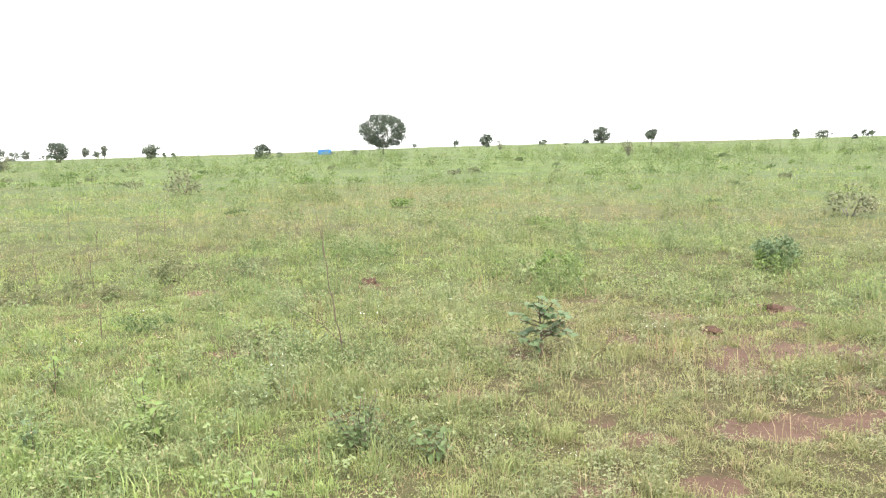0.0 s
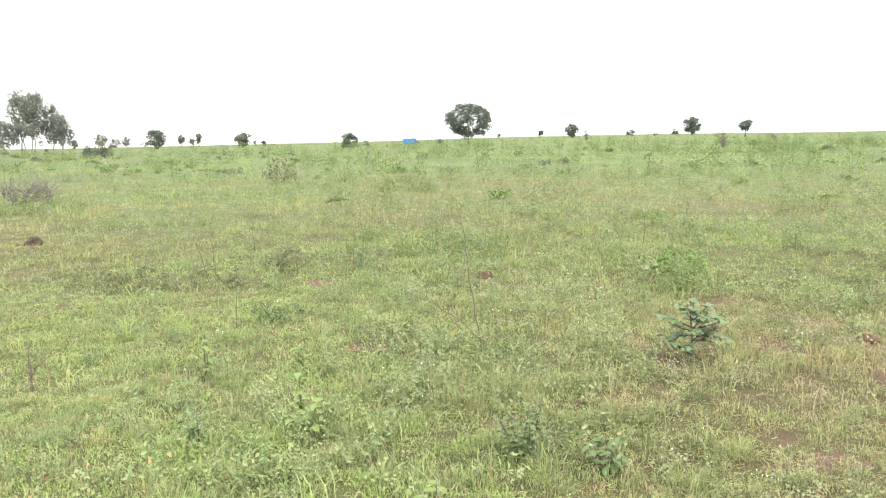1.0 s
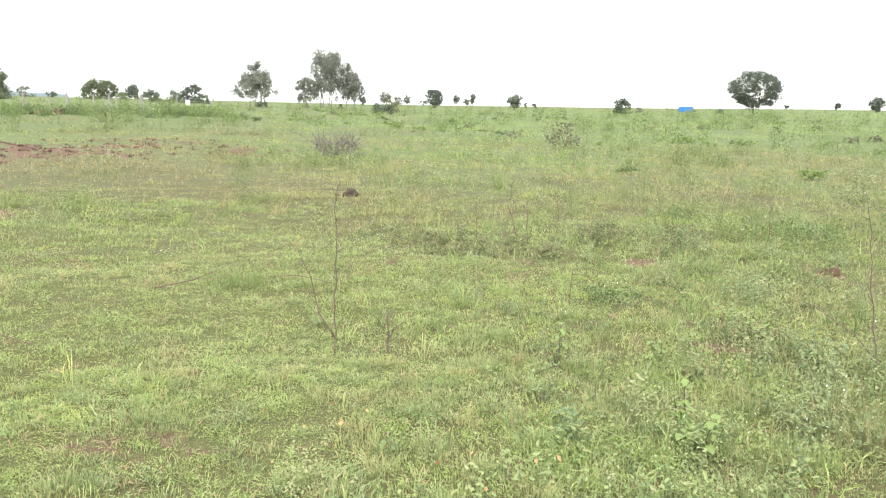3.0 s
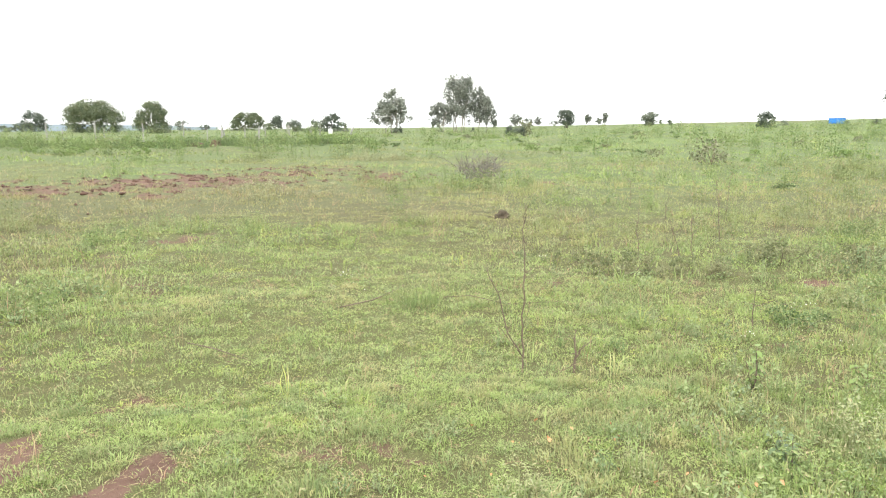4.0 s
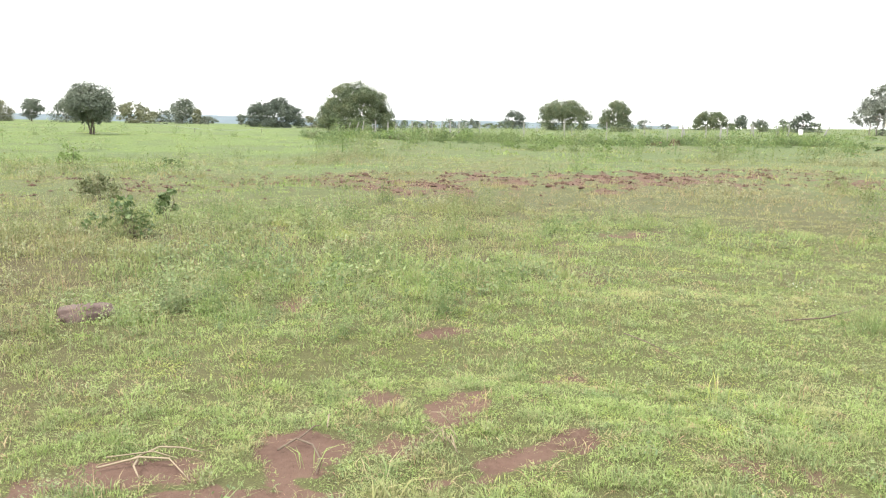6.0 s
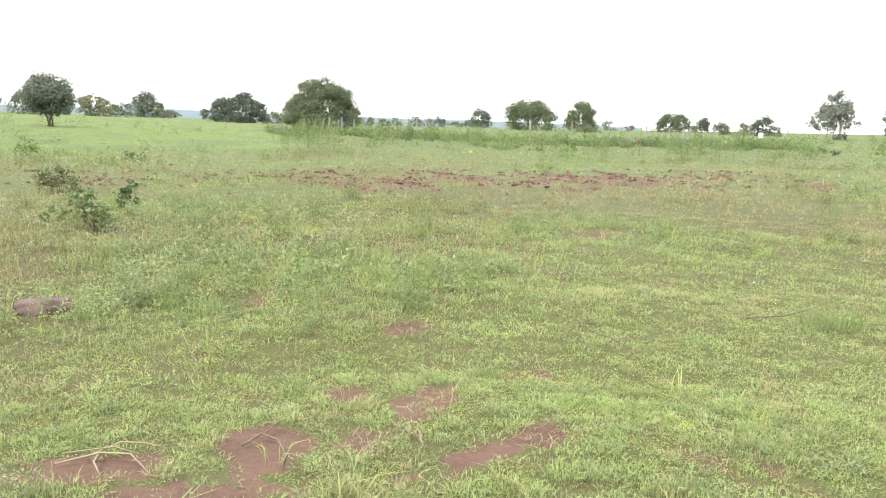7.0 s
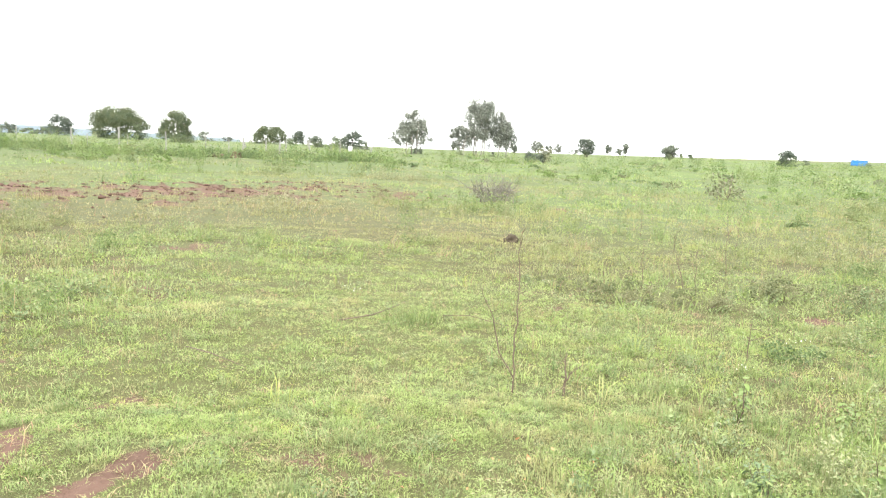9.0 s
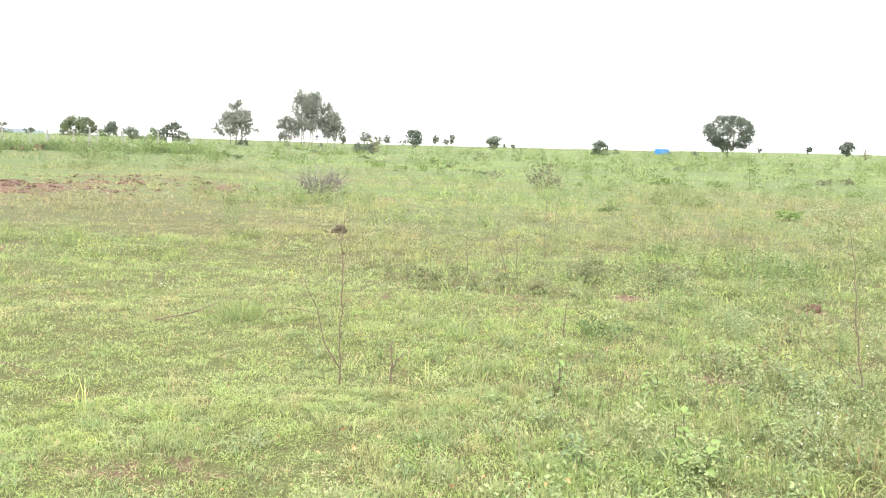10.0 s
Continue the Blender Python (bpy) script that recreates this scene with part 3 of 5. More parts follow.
tree("small_tree", 18.35, 245, 1.9, 1.5, DULL_CROWN, "tiny dull green tree on the plain", 32, clear=0.05, n=8, each=20, size=0.13)
tree("small_tree", 30.56, 240, 2.8, 1.9, DULL_CROWN, "small dull green tree beside the eucalyptus grove", 33, clear=0.1, n=12, each=26, size=0.11)
tree("small_tree", 29.0, 330, 5.4, 5.4, HAZED_GREY_CROWN, "hazy grey-green tree on the horizon", 34, clear=0.1, n=22, each=26, size=0.07)
tree("small_tree", 28.1, 335, 4.3, 5.4, HAZED_GREY_CROWN, "hazy grey-green tree on the horizon", 35, clear=0.0, n=20, each=26, size=0.07)
tree("small_tree", 27.4, 335, 4.3, 3.7, HAZED_GREY_CROWN, "hazy grey-green tree on the horizon", 36, clear=0.1, n=16, each=26, size=0.08)
tree("small_tree", 26.3, 340, 2.6, 5.4, HAZED_GREY_CROWN, "hazy low scrub on the horizon", 37, clear=0.0, n=16, each=22, size=0.07)

eucalyptus(33.2, 142, 10.5, 6.2, "tall thin grey-green eucalyptus with several pale stems", 41, stems=4, n=190, low=0.2)
eucalyptus(31.6, 142, 8.5, 3.9, "thin grey-green eucalyptus leaning beside taller ones", 42, stems=2, n=110, low=0.15)
eucalyptus(34.4, 141, 5.4, 4.4, "low bent eucalyptus at the edge of the grove", 43, stems=2, n=64, low=0.15)
eucalyptus(38.0, 138, 7.1, 6.6, "open grey-green eucalyptus on thin stems standing apart", 44, stems=3, n=150, low=0.18)

tree("round_tree", 72.9, 118, 8.2, 12.5, BRIGHT_CROWN, "large dense green tree with a domed crown by the fence", 51, clear=0.0, n=230, each=50, size=0.026, gap=0.0, clump=0.115, flat=0.8, fine_=3.6)
tree("round_tree", 78.5, 200, 7.8, 15.7, DARK_CROWN, "dense dark green tree with a wide crown", 52, clear=0.0, n=120, each=40, size=0.032, gap=0.0, clump=0.15, fine_=3.6)
tree("small_tree", 75.9, 205, 4.2, 5.3, OLIVE_CROWN, "pale olive bush between two dense trees", 53, clear=0.0, n=20, each=28, size=0.07)
tree("round_tree", 90.5, 67, 3.95, 3.65, DULL_CROWN, "round dark grey-green tree on several slim bare trunks", 54, clear=0.24, n=70, each=56, size=0.045, stems=4, trunk=0.016, gap=0.05, fine_=3.6)
tree("round_tree", 87.7, 240, 6.7, 12.2, OLIVE_CROWN, "pale olive tree in a far row", 55, clear=0.0, n=50, each=34, size=0.045, gap=0)
tree("small_tree", 86.2, 245, 5.0, 7.4, DULL_CROWN, "dull green tree in a far row", 56, clear=0.0, n=24, each=30, size=0.06)
tree("round_tree", 84.7, 270, 8.9, 10.2, DULL_CROWN, "dark dull green tree in a far row", 57, clear=0.0, n=50, each=34, size=0.045, gap=0)
tree("small_tree", 83.7, 262, 5.2, 4.1, OLIVE_CROWN, "pale olive tree in a far row", 58, clear=0.0, n=18, each=28, size=0.075)
tree("small_tree", 82.78, 300, 2.7, 5.7, DULL_CROWN, "low dull green bush at the far edge of the field", 59, clear=0.0, n=16, each=26, size=0.07)
tree("small_tree", 80.82, 247, 3.5, 3.0, DULL_CROWN, "small grey-green tree before the hills", 60, clear=0.1, n=14, each=28, size=0.09)
tree("small_tree", 79.9, 300, 1.7, 10.3, DULL_CROWN, "low hedge at the far edge of the field", 61, clear=0.0, n=26, each=22, size=0.05)
tree("round_tree", 97.6, 230, 7.2, 9.8, DULL_CROWN, "dull green tree in a far row", 62, clear=0.0, n=46, each=34, size=0.045, gap=0)
tree("round_tree", 95.7, 235, 6.0, 7.4, OLIVE_CROWN, "pale olive tree in a far row", 63, clear=0.05, n=36, each=32, size=0.055, gap=0)
tree("round_tree", 93.9, 240, 6.5, 6.9, DULL_CROWN, "dull green tree in a far row", 64, clear=0.1, n=36, each=32, size=0.055, gap=0)
tree("round_tree", 91.9, 225, 7.2, 8.6, DULL_CROWN, "dull green tree behind a nearer one", 65, clear=0.0, n=40, each=34, size=0.05, gap=0)
for k, (b, h, w) in enumerate(((70.3, 3.6, 7.0), (69.37, 4.0, 4.6), (68.4, 3.5, 7.0), (67.52, 4.4, 5.6), (66.1, 4.9, 7.4), (65.2, 4.2, 6.0), (64.38, 4.6, 7.0), (63.3, 2.4, 7.0), (62.5, 3.0, 6.5))):
    tree("small_tree", b, 330, h, w, DULL_CROWN, "hazy dull green tree in a far row beyond the fence", 70 + k, clear=0.0, n=22, each=26, size=0.07, group="far row of trees")
tree("small_tree", 89.6, 250, 4.8, 7.4, DULL_CROWN, "dull green tree in a far row", 66, clear=0.0, n=26, each=30, size=0.06)
tree("small_tree", 83.2, 255, 3.2, 4.2, DULL_CROWN, "dull green tree in a far row", 67, clear=0.0, n=18, each=28, size=0.08)
tree("round_tree", 61.55, 300, 8.0, 9.9, DARK_CROWN, "round dark green tree beyond the fence", 81, clear=0.03, n=50, each=36, size=0.045, gap=0, fine_=3.6)
tree("round_tree", 57.9, 230, 9.3, 17.0, BRIGHT_CROWN, "wide green umbrella-shaped tree beyond the fence", 82, clear=0.05, n=100, each=46, size=0.034, gap=0.05, shape=0.9, fine_=3.6)
tree("round_tree", 54.33, 190, 7.6, 8.4, BRIGHT_CROWN, "uneven green tree with spreading side branches", 83, clear=0.05, n=46, each=44, size=0.05, gap=0.3, fine_=3.6)
tree("small_tree", 52.34, 285, 4.5, 6.1, DULL_CROWN, "small dull green tree beyond the fence", 84, clear=0.0, n=22, each=28, size=0.06)
tree("small_tree", 50.9, 300, 2.4, 5.1, DULL_CROWN, "low dull bush beyond the fence", 85, clear=0.0, n=14, each=24, size=0.08)
tree("round_tree", 48.0, 255, 6.3, 13.8, BRIGHT_CROWN, "low wide green tree beyond the fence", 86, clear=0.0, n=60, each=36, size=0.04, gap=0, fine_=3.6)
tree("round_tree", 46.1, 262, 5.4, 5.3, DARK_CROWN, "dark green tree beside a wider one", 87, clear=0.0, n=26, each=32, size=0.06, gap=0)
tree("round_tree", 44.9, 200, 3.3, 5.9, DULL_CROWN, "low brownish green tree beyond the fence", 88, clear=0.0, n=28, each=30, size=0.06, gap=0)
tree("round_tree", 42.3, 185, 4.9, 5.5, DARK_CROWN, "dark green tree behind a small white sign", 89, clear=0.0, n=34, each=34, size=0.06, gap=0.1)
tree("small_tree", 43.4, 190, 3.3, 4.1, DULL_CROWN, "low dull green tree behind leaning posts", 90, clear=0.0, n=20, each=28, size=0.075, gap=0.1)
tree("small_tree", 41.4, 180, 2.4, 2.0, DULL_CROWN, "small dull bush beside a leaning post", 91, clear=0.0, n=10, each=24, size=0.1)


# ---- blue shelter ----
def blue_shelter():
    place = at(7.94, 194, 0.03)
    ob = thing("blue_shelter", place, 8, "small blue tarpaulin shelter standing among low bushes", "shelter")
    bm = bmesh.new()
    bmesh.ops.create_cube(bm, size=1, matrix=Matrix.Diagonal((3.3, 2.2, 1.25, 1)) @ Matrix.Translation((0, 0, 0.5)))
    bmesh.ops.bevel(bm, geom=bm.edges[:], offset=0.06, segments=2, affect="EDGES")
    for v in bm.verts:
        if v.co.z > 1.0:
            v.co.z += 0.05 * math.sin(v.co.x * 1.7)
    me = bpy.data.meshes.new("sheet")
    bm.to_mesh(me)
    bm.free()
    me.materials.append(BLUE_SHEET)
    new("sheet", me).parent = ob
    for x in (-1.6, 1.6):
        part("pole", tube([(x, -1.14, -0.05), (x, -1.14, 1.34)], [0.03, 0.03], 6), GREY_TWIG, ob)
    part("ridge", tube([(-1.7, -1.14, 1.32), (1.7, -1.14, 1.30)], [0.03, 0.03], 6), GREY_TWIG, ob)


blue_shelter()


# ---- fence along the bank ----
def fence():
    ob = thing("fence", (0, 0, 0), 0, "old fence of pale stone posts and slack wires", "fence")
    rng = np.random.default_rng(5)
    heads = []

    def post(bearing, top, r=74, lean=0.0, thick=0.075, head=True):
        foot = at(bearing, r, 0.2)
        side = Vector((-math.cos(radians(bearing)), -math.sin(radians(bearing)), 0))
        tip = Vector((foot.x, foot.y, EYE_H + r * math.tan(radians(top)))) + side * lean
        a = np.linspace(0, 1, 5)[:, None]
        line = np.array(foot) * (1 - a) + np.array(tip) * a + rng.normal(0, 0.012, (5, 3))
        part("post", tube(line, [thick, thick * 0.95, thick * 0.8], 5), POST_STONE, ob)
        if head:
            heads.append(line)

    post(74.2, -0.12, 78)
    post(73.62, -0.10, 77, -0.35)
    post(73.11, -0.05, 76, -0.45)
    post(72.56, 0.0, 76, -0.2)
    post(71.57, 0.05, 75, 0.0)
    post(71.75, -0.18, 75, 0.05, 0.06)
    post(70.66, -0.05, 75, 0.03)
    post(70.1, -0.12, 80, 0.0, 0.06)
    post(68.91, 0.06, 75, 0.1)
    post(67.5, 0.02, 76, 0.0, 0.06)
    post(66.81, 0.25, 75, -0.02)
    post(66.20, 0.18, 75, 0.02)
    post(65.6, 0.1, 75, 0.0)
    post(67.4, -0.05, 75, 1.0, 0.07, False)
    post(66.0, 0.05, 75, -1.3, 0.07, False)
    post(64.1, 0.08, 76, 0.0, 0.06)
    post(60.92, 0.23, 74, 0.06)
    post(60.0, -0.2, 78, 0.0, 0.05)
    post(58.10, 0.35, 66, 0.02, 0.085)
    post(57.54, -0.16, 70, 0.0)
    post(55.11, 0.24, 74, 0.05)
    post(52.55, 0.28, 72, 0.02)
    post(51.0, -0.1, 76, 0.0, 0.05)
    post(50.04, 0.16, 66, 0.0, 0.07)
    post(49.6, 0.1, 66, 0.55, 0.06, False)
    post(48.47, 0.07, 74)
    post(47.59, 0.08, 64, -0.05, 0.085)
    post(47.11, 0.09, 72, 0.0)
    post(45.55, 0.15, 66, 0.0, 0.16)
    post(43.94, 0.06, 66, 0.0)
    post(44.3, 0.05, 66, -0.5, 0.06, False)
    post(43.31, 0.22, 68, 0.0)
    post(41.43, 0.10, 68, -0.6, 0.08)
    order = [h for h in heads]
    for share in (0.55, 0.8):
        for a, b in zip(order, order[1:]):
            p, q = a[0] + (a[-1] - a[0]) * share, b[0] + (b[-1] - b[0]) * share
            if np.linalg.norm(p - q) < 9:
                k = np.linspace(0, 1, 5)[:, None]
                line = p * (1 - k) + q * k
                line[:, 2] -= (k * (1 - k))[:, 0] * 0.35
                part("wire", tube(line, [0.004, 0.004], 4), WIRE, ob)


fence()


def white_board():
    place = at(42.6, 66, 0.1)
    ob = thing("sign_board", place, 42, "small blank white board on a stake beside the fence", "sign")
    part("stake", tube([(0, 0.04, -0.1), (0, 0.04, 1.3)], [0.03, 0.03], 6), GREY_TWIG, ob)
    bm = bmesh.new()
    bmesh.ops.create_cube(bm, size=1, matrix=Matrix.Translation((0, 0, 1.15)) @ Matrix.Diagonal((0.34, 0.03, 0.44, 1)))
    bmesh.ops.bevel(bm, geom=bm.edges[:], offset=0.006, segments=1, affect="EDGES")
    me = bpy.data.meshes.new("board")
    bm.to_mesh(me)
    bm.free()
    me.materials.append(WHITE_PAINT)
    new("board", me).parent = ob


white_board()


def slack_line():
    """A pale slack line on short poles across the green field."""
    ob = thing("slack_wire", (0, 0, 0), 0, "pale slack wire hung across the green field", "wire")
    spots = [(96.5, 95, -0.05), (90.9, 92, 0.55), (84.0, 98, -0.75), (79.5, 110, -0.62), (74.5, 118, -0.12)]
    ends = []
    for b, r, top in spots:
        foot = at(b, r, 0.2)
        tip = Vector((foot.x, foot.y, max(EYE_H + r * math.tan(radians(top)), foot.z + 0.7)))
        part("pole", tube([foot, tip], [0.035, 0.03], 5), GREY_TWIG, ob)
        ends.append(np.array(tip))
    for p, q in zip(ends, ends[1:]):
        k = np.linspace(0, 1, 9)[:, None]
        line = p * (1 - k) + q * k
        line[:, 2] -= (k * (1 - k))[:, 0] * 1.0
        part("wire", tube(line, [0.014, 0.014], 4), WIRE, ob)


slack_line()


# ---- bushes of the field ----
def scatter_bushes():
    rng = np.random.default_rng(77)
    # the weedy bank under the fence
    kinds = [bush("weedy_bush", (0, 0, 0), 1.0, 1.7, m, "rank green bush growing on the bank below the fence", 200 + k, n=24, each=44, size=0.07, group="weeds on the bank") for k, m in enumerate((BUSH_LEAF, BUSH_LEAF, DARK_WEED_LEAF, OLIVE_CROWN))]
    made = 0
    for row, (r0, low, high, step_) in enumerate(((63, 0.7, 1.25, 0.36), (57, 0.55, 1.0, 0.5), (51, 0.25, 0.5, 1.6))):
        for b in np.arange(40.0, 76.5 - row, step_):
            r = r0 + rng.normal(0, 2.2) + (5 if b > 70 else 0)
            s = rng.uniform(low, high) * (1.0 if 56 < b < 74 else 0.9)
            m = Matrix.Translation(at(b + rng.normal(0, 0.25), r, 0.08)) @ pose(0, 0, 0, 0, 0, rng.uniform(0, 360))
            if made < 4:
                ob = kinds[made]
                ob.matrix_basis = m
            else:
                ob = copy_thing(kinds[rng.choice(4, p=(0.14, 0.12, 0.64, 0.10))], m)
            ob.scale = (s * rng.uniform(0.9, 1.6), s * rng.uniform(0.9, 1.6), s * rng.uniform(0.8, 1.15))
            made += 1


scatter_bushes()


# ---- plants, sticks and stones close by ----
def on_ground(x, y, sink=0.0):
    return Vector((x, y, float(land(x, y)) - sink))


def leaf_shape(length, width, lobes=0, cup=0.12):
    """One leaf from its stalk along +x, with a midrib fold; lobes: pointed fingers round its edge."""
    n = 13 if lobes else 9
    k = np.linspace(0, 1, n)
    edge = np.sin(np.pi * k ** 0.8) * width * 0.5
    if lobes:
        edge = edge * (0.62 + 0.42 * np.abs(np.cos(np.pi * lobes * k)))
    along = k * length
    lift = -cup * length * k ** 2
    up = np.stack([along, edge, lift + edge * 0.25], -1)
    down = np.stack([along, -edge, lift + edge * 0.25], -1)
    rib = np.stack([along, along * 0, lift], -1)
    v = np.concatenate([rib, up, down])
    t = []
    for i in range(n - 1):
        t += [(i, i + 1, n + i + 1), (i, n + i + 1, n + i), (i + 1, i, 2 * n + i), (i + 1, 2 * n + i, 2 * n + i + 1)]
    return v, np.array(t)


def leafy_plant(name, x, y, height, spread, shoots, per, length, width, leaf, label, seed, lobes=0, stem=None, category="plant", group="", high=0.25, branchy=False):
    """A plant with a few upright shoots; every leaf is a piece of its own."""
    rng = np.random.default_rng(seed)
    ob = thing(name, on_ground(x, y, 0.01), rng.uniform(0, 360), label, category, group)
    shapes = [mesh_of("leaf", *leaf_shape(length * s, width * s, lobes, c), leaf, smooth=True) for s, c in ((0.85, 0.15), (0.68, 0.3), (1.0, 0.25), (0.52, 0.1))]
    for s in range(shoots):
        a = rng.uniform(0, 360) if s else 0
        out = spread * (rng.uniform(0.35, 0.9) if s else 0.05)
        tip = np.array([math.cos(radians(a)) * out, math.sin(radians(a)) * out, height * (1.0 if s == 0 else rng.uniform(0.55, 0.95))])
        foot = (0, 0, -0.02)
        if branchy and s:
            foot = (0, 0, height * rng.uniform(0.1, 0.75))
            tip[2] = max(foot[2] + height * rng.uniform(-0.08, 0.3), 0.05)
            tip[:2] *= 1.15 - 0.7 * foot[2] / height
        line = bent(rng, foot, tip, 0.05, 6)
        part("stem", tube(line, [(0.011 if s == 0 else 0.005) * height / 0.5, 0.003 * height / 0.5], 6), stem or TWIG, ob, smooth=True)
        for i in range(per):
            h = high + (1 - high) * (i + rng.uniform(0.2, 0.9)) / per
            p = [np.interp(h, np.linspace(0, 1, 6), line[:, axis]) for axis in range(3)]
            one = new("leaf", shapes[rng.integers(0, 4)])
            one.parent = ob
            one.matrix_basis = pose(*p, rng.normal(0, 14), rng.uniform(-35, 25), i * 137.5 + rng.normal(0, 15))
    return ob


leafy_plant("seedling", 0.30, 6.2, 0.5, 0.36, 24, 7, 0.075, 0.065, SEEDLING_LEAF, "young tree seedling with broad lobed blue-green leaves", 301, lobes=2.5, high=0.4, branchy=True)
leafy_plant("dark_weed", -0.84, 4.42, 0.30, 0.26, 14, 13, 0.05, 0.032, DARK_WEED_LEAF, "dark green bushy weed with small oval leaves", 302, high=0.2)
leafy_plant("dark_weed", -0.42, 4.35, 0.2, 0.26, 10, 10, 0.06, 0.03, DARK_WEED_LEAF, "dark green spreading weed beside bare earth", 303, high=0.2)
leafy_plant("broadleaf_weed", -2.09, 4.84, 0.30, 0.12, 4, 12, 0.062, 0.037, BUSH_LEAF, "pale yellow-green weed with broad soft leaves", 304, group="broad-leaved weeds")
leafy_plant("broadleaf_weed", -2.91, 5.49, 0.30, 0.10, 3, 13, 0.056, 0.034, BUSH_LEAF, "pale yellow-green weed with broad soft leaves", 305, group="broad-leaved weeds")
leafy_plant("broadleaf_weed", -1.96, 4.59, 0.22, 0.2, 4, 9, 0.068, 0.046, BUSH_LEAF, "low pale green weed with broad leaves", 306, group="broad-leaved weeds")
leafy_plant("broadleaf_weed", -2.36, 5.84, 0.2, 0.16, 4, 9, 0.062, 0.043, BUSH_LEAF, "low pale green weed with broad leaves", 307, group="broad-leaved weeds")
leafy_plant("broadleaf_weed", -2.51, 4.44, 0.2, 0.16, 4, 9, 0.056, 0.031, SEEDLING_LEAF, "low green weed with broad leaves", 308, group="broad-leaved weeds")
leafy_plant("broadleaf_weed", -1.91, 6.89, 0.26, 0.35, 9, 12, 0.053, 0.031, BUSH_LEAF, "fresh green weed patch with broad leaves", 309, group="broad-leaved weeds")
leafy_plant("broadleaf_weed", -1.51, 6.54, 0.24, 0.3, 8, 12, 0.050, 0.028, SEEDLING_LEAF, "fresh green weed patch with broad leaves", 310, group="broad-leaved weeds")
leafy_plant("broadleaf_weed", -1.21, 3.64, 0.24, 0.14, 4, 12, 0.056, 0.031, BUSH_LEAF, "pale yellow-green weed with broad soft leaves", 311, group="broad-leaved weeds")
leafy_plant("broadleaf_weed", 2.59, 5.54, 0.22, 0.16, 5, 12, 0.043, 0.025, BUSH_LEAF, "pale green weed among bare earth", 312, group="broad-leaved weeds")
bush("tree_seedling", on_ground(-12.7, 1.1, 0.01), 0.62, 0.66, DARK_WEED_LEAF, "dark green leafy seedling bush in the meadow", 313, n=14, each=16, size=0.12, stems=9, group="seedlings in the meadow", category="plant")
bush("tree_seedling", on_ground(-14.21, 1.62, 0.01), 0.6, 0.36, DARK_WEED_LEAF, "narrow dark green seedling in the meadow", 314, n=10, each=18, size=0.13, stems=4, group="seedlings in the meadow", category="plant")
bush("tree_seedling", on_ground(-13.21, 0.66, 0.01), 0.28, 0.3, DARK_WEED_LEAF, "small low green seedling in the meadow", 315, n=7, each=16, size=0.22, stems=3, group="seedlings in the meadow", category="plant")
bush("dark_bush", on_ground(-18.51, 0.69, 0.03), 0.62, 0.85, DULL_WEED_LEAF, "dull green leafy bush in the meadow", 316, n=26, each=34, size=0.1)
bush("dark_bush", on_ground(-31.31, -0.2, 0.03), 0.75, 0.9, BUSH_LEAF, "dull green straggling bush in the meadow", 317, n=14, each=20, size=0.12)
bush("dark_bush", on_ground(-27.71, 2.8, 0.03), 0.5, 0.7, DARK_WEED_LEAF, "small dark bush beside ploughed earth", 318, n=12, each=22, size=0.12)
bush("green_shrub", on_ground(3.95, 10.76, 0.02), 0.55, 0.62, SEEDLING_LEAF, "yellow-green leafy shrub in the weeds", 319, n=22, each=60, size=0.081)
bush("green_shrub", on_ground(1.14, 10.84, 0.02), 0.34, 1.2, BUSH_LEAF, "low spreading green shrub in the weeds", 320, n=24, each=48, size=0.136)
bush("green_shrub", on_ground(3.89, 10.84, 0.02), 0.3, 0.9, BUSH_LEAF, "low spreading green shrub in the weeds", 321, n=16, each=48, size=0.124)
bush("dry_shrub", on_ground(8.5, 17.6, 0.02), 0.8, 1.3, OLIVE_CROWN, "half-dry brownish shrub with bare twigs", 322, n=20, each=14, size=0.12, stems=6, stem_mat=GREY_TWIG)
bush("dry_shrub", on_ground(-10.21, 30.74, 0.02), 1.1, 1.6, OLIVE_CROWN, "straggling brownish shrub in the meadow", 323, n=24, each=18, size=0.1, stems=6)
bush("dry_shrub", on_ground(-14.01, 35.54, 0.02), 0.6, 1.0, OLIVE_CROWN, "yellow-topped weed bush in the meadow", 324, n=14, each=18, size=0.14, stems=6)
bush("weed_clump", on_ground(-4.95, 8.80, 0.02), 0.32, 0.95, DULL_WEED_LEAF, "dull green clump of rank weeds", 325, n=30, each=60, size=0.075, stems=10, group="weed clumps")
bush("weed_clump", on_ground(-5.75, 9.15, 0.02), 0.22, 0.9, DULL_WEED_LEAF, "low dull green weeds on a small ridge", 326, n=24, each=50, size=0.1, stems=8, group="weed clumps")
bush("weed_clump", on_ground(-6.35, 9.35, 0.02), 0.15, 0.7, DULL_WEED_LEAF, "low dull green weeds on a small ridge", 331, n=18, each=40, size=0.13, stems=8, group="weed clumps")
bush("weed_clump", on_ground(-4.35, 9.35, 0.02), 0.26, 0.8, DULL_WEED_LEAF, "dull greyish clump of rank weeds", 327, n=26, each=52, size=0.085, stems=9, group="weed clumps")
bush("weed_clump", on_ground(-3.65, 10.25, 0.02), 0.34, 1.0, DULL_WEED_LEAF, "dull greyish clump of rank weeds", 328, n=28, each=56, size=0.075, stems=10, group="weed clumps")
bush("weed_clump", on_ground(-2.9, 10.9, 0.02), 0.3, 0.8, DULL_WEED_LEAF, "dull green clump of rank weeds", 332, n=22, each=48, size=0.085, stems=8, group="weed clumps")
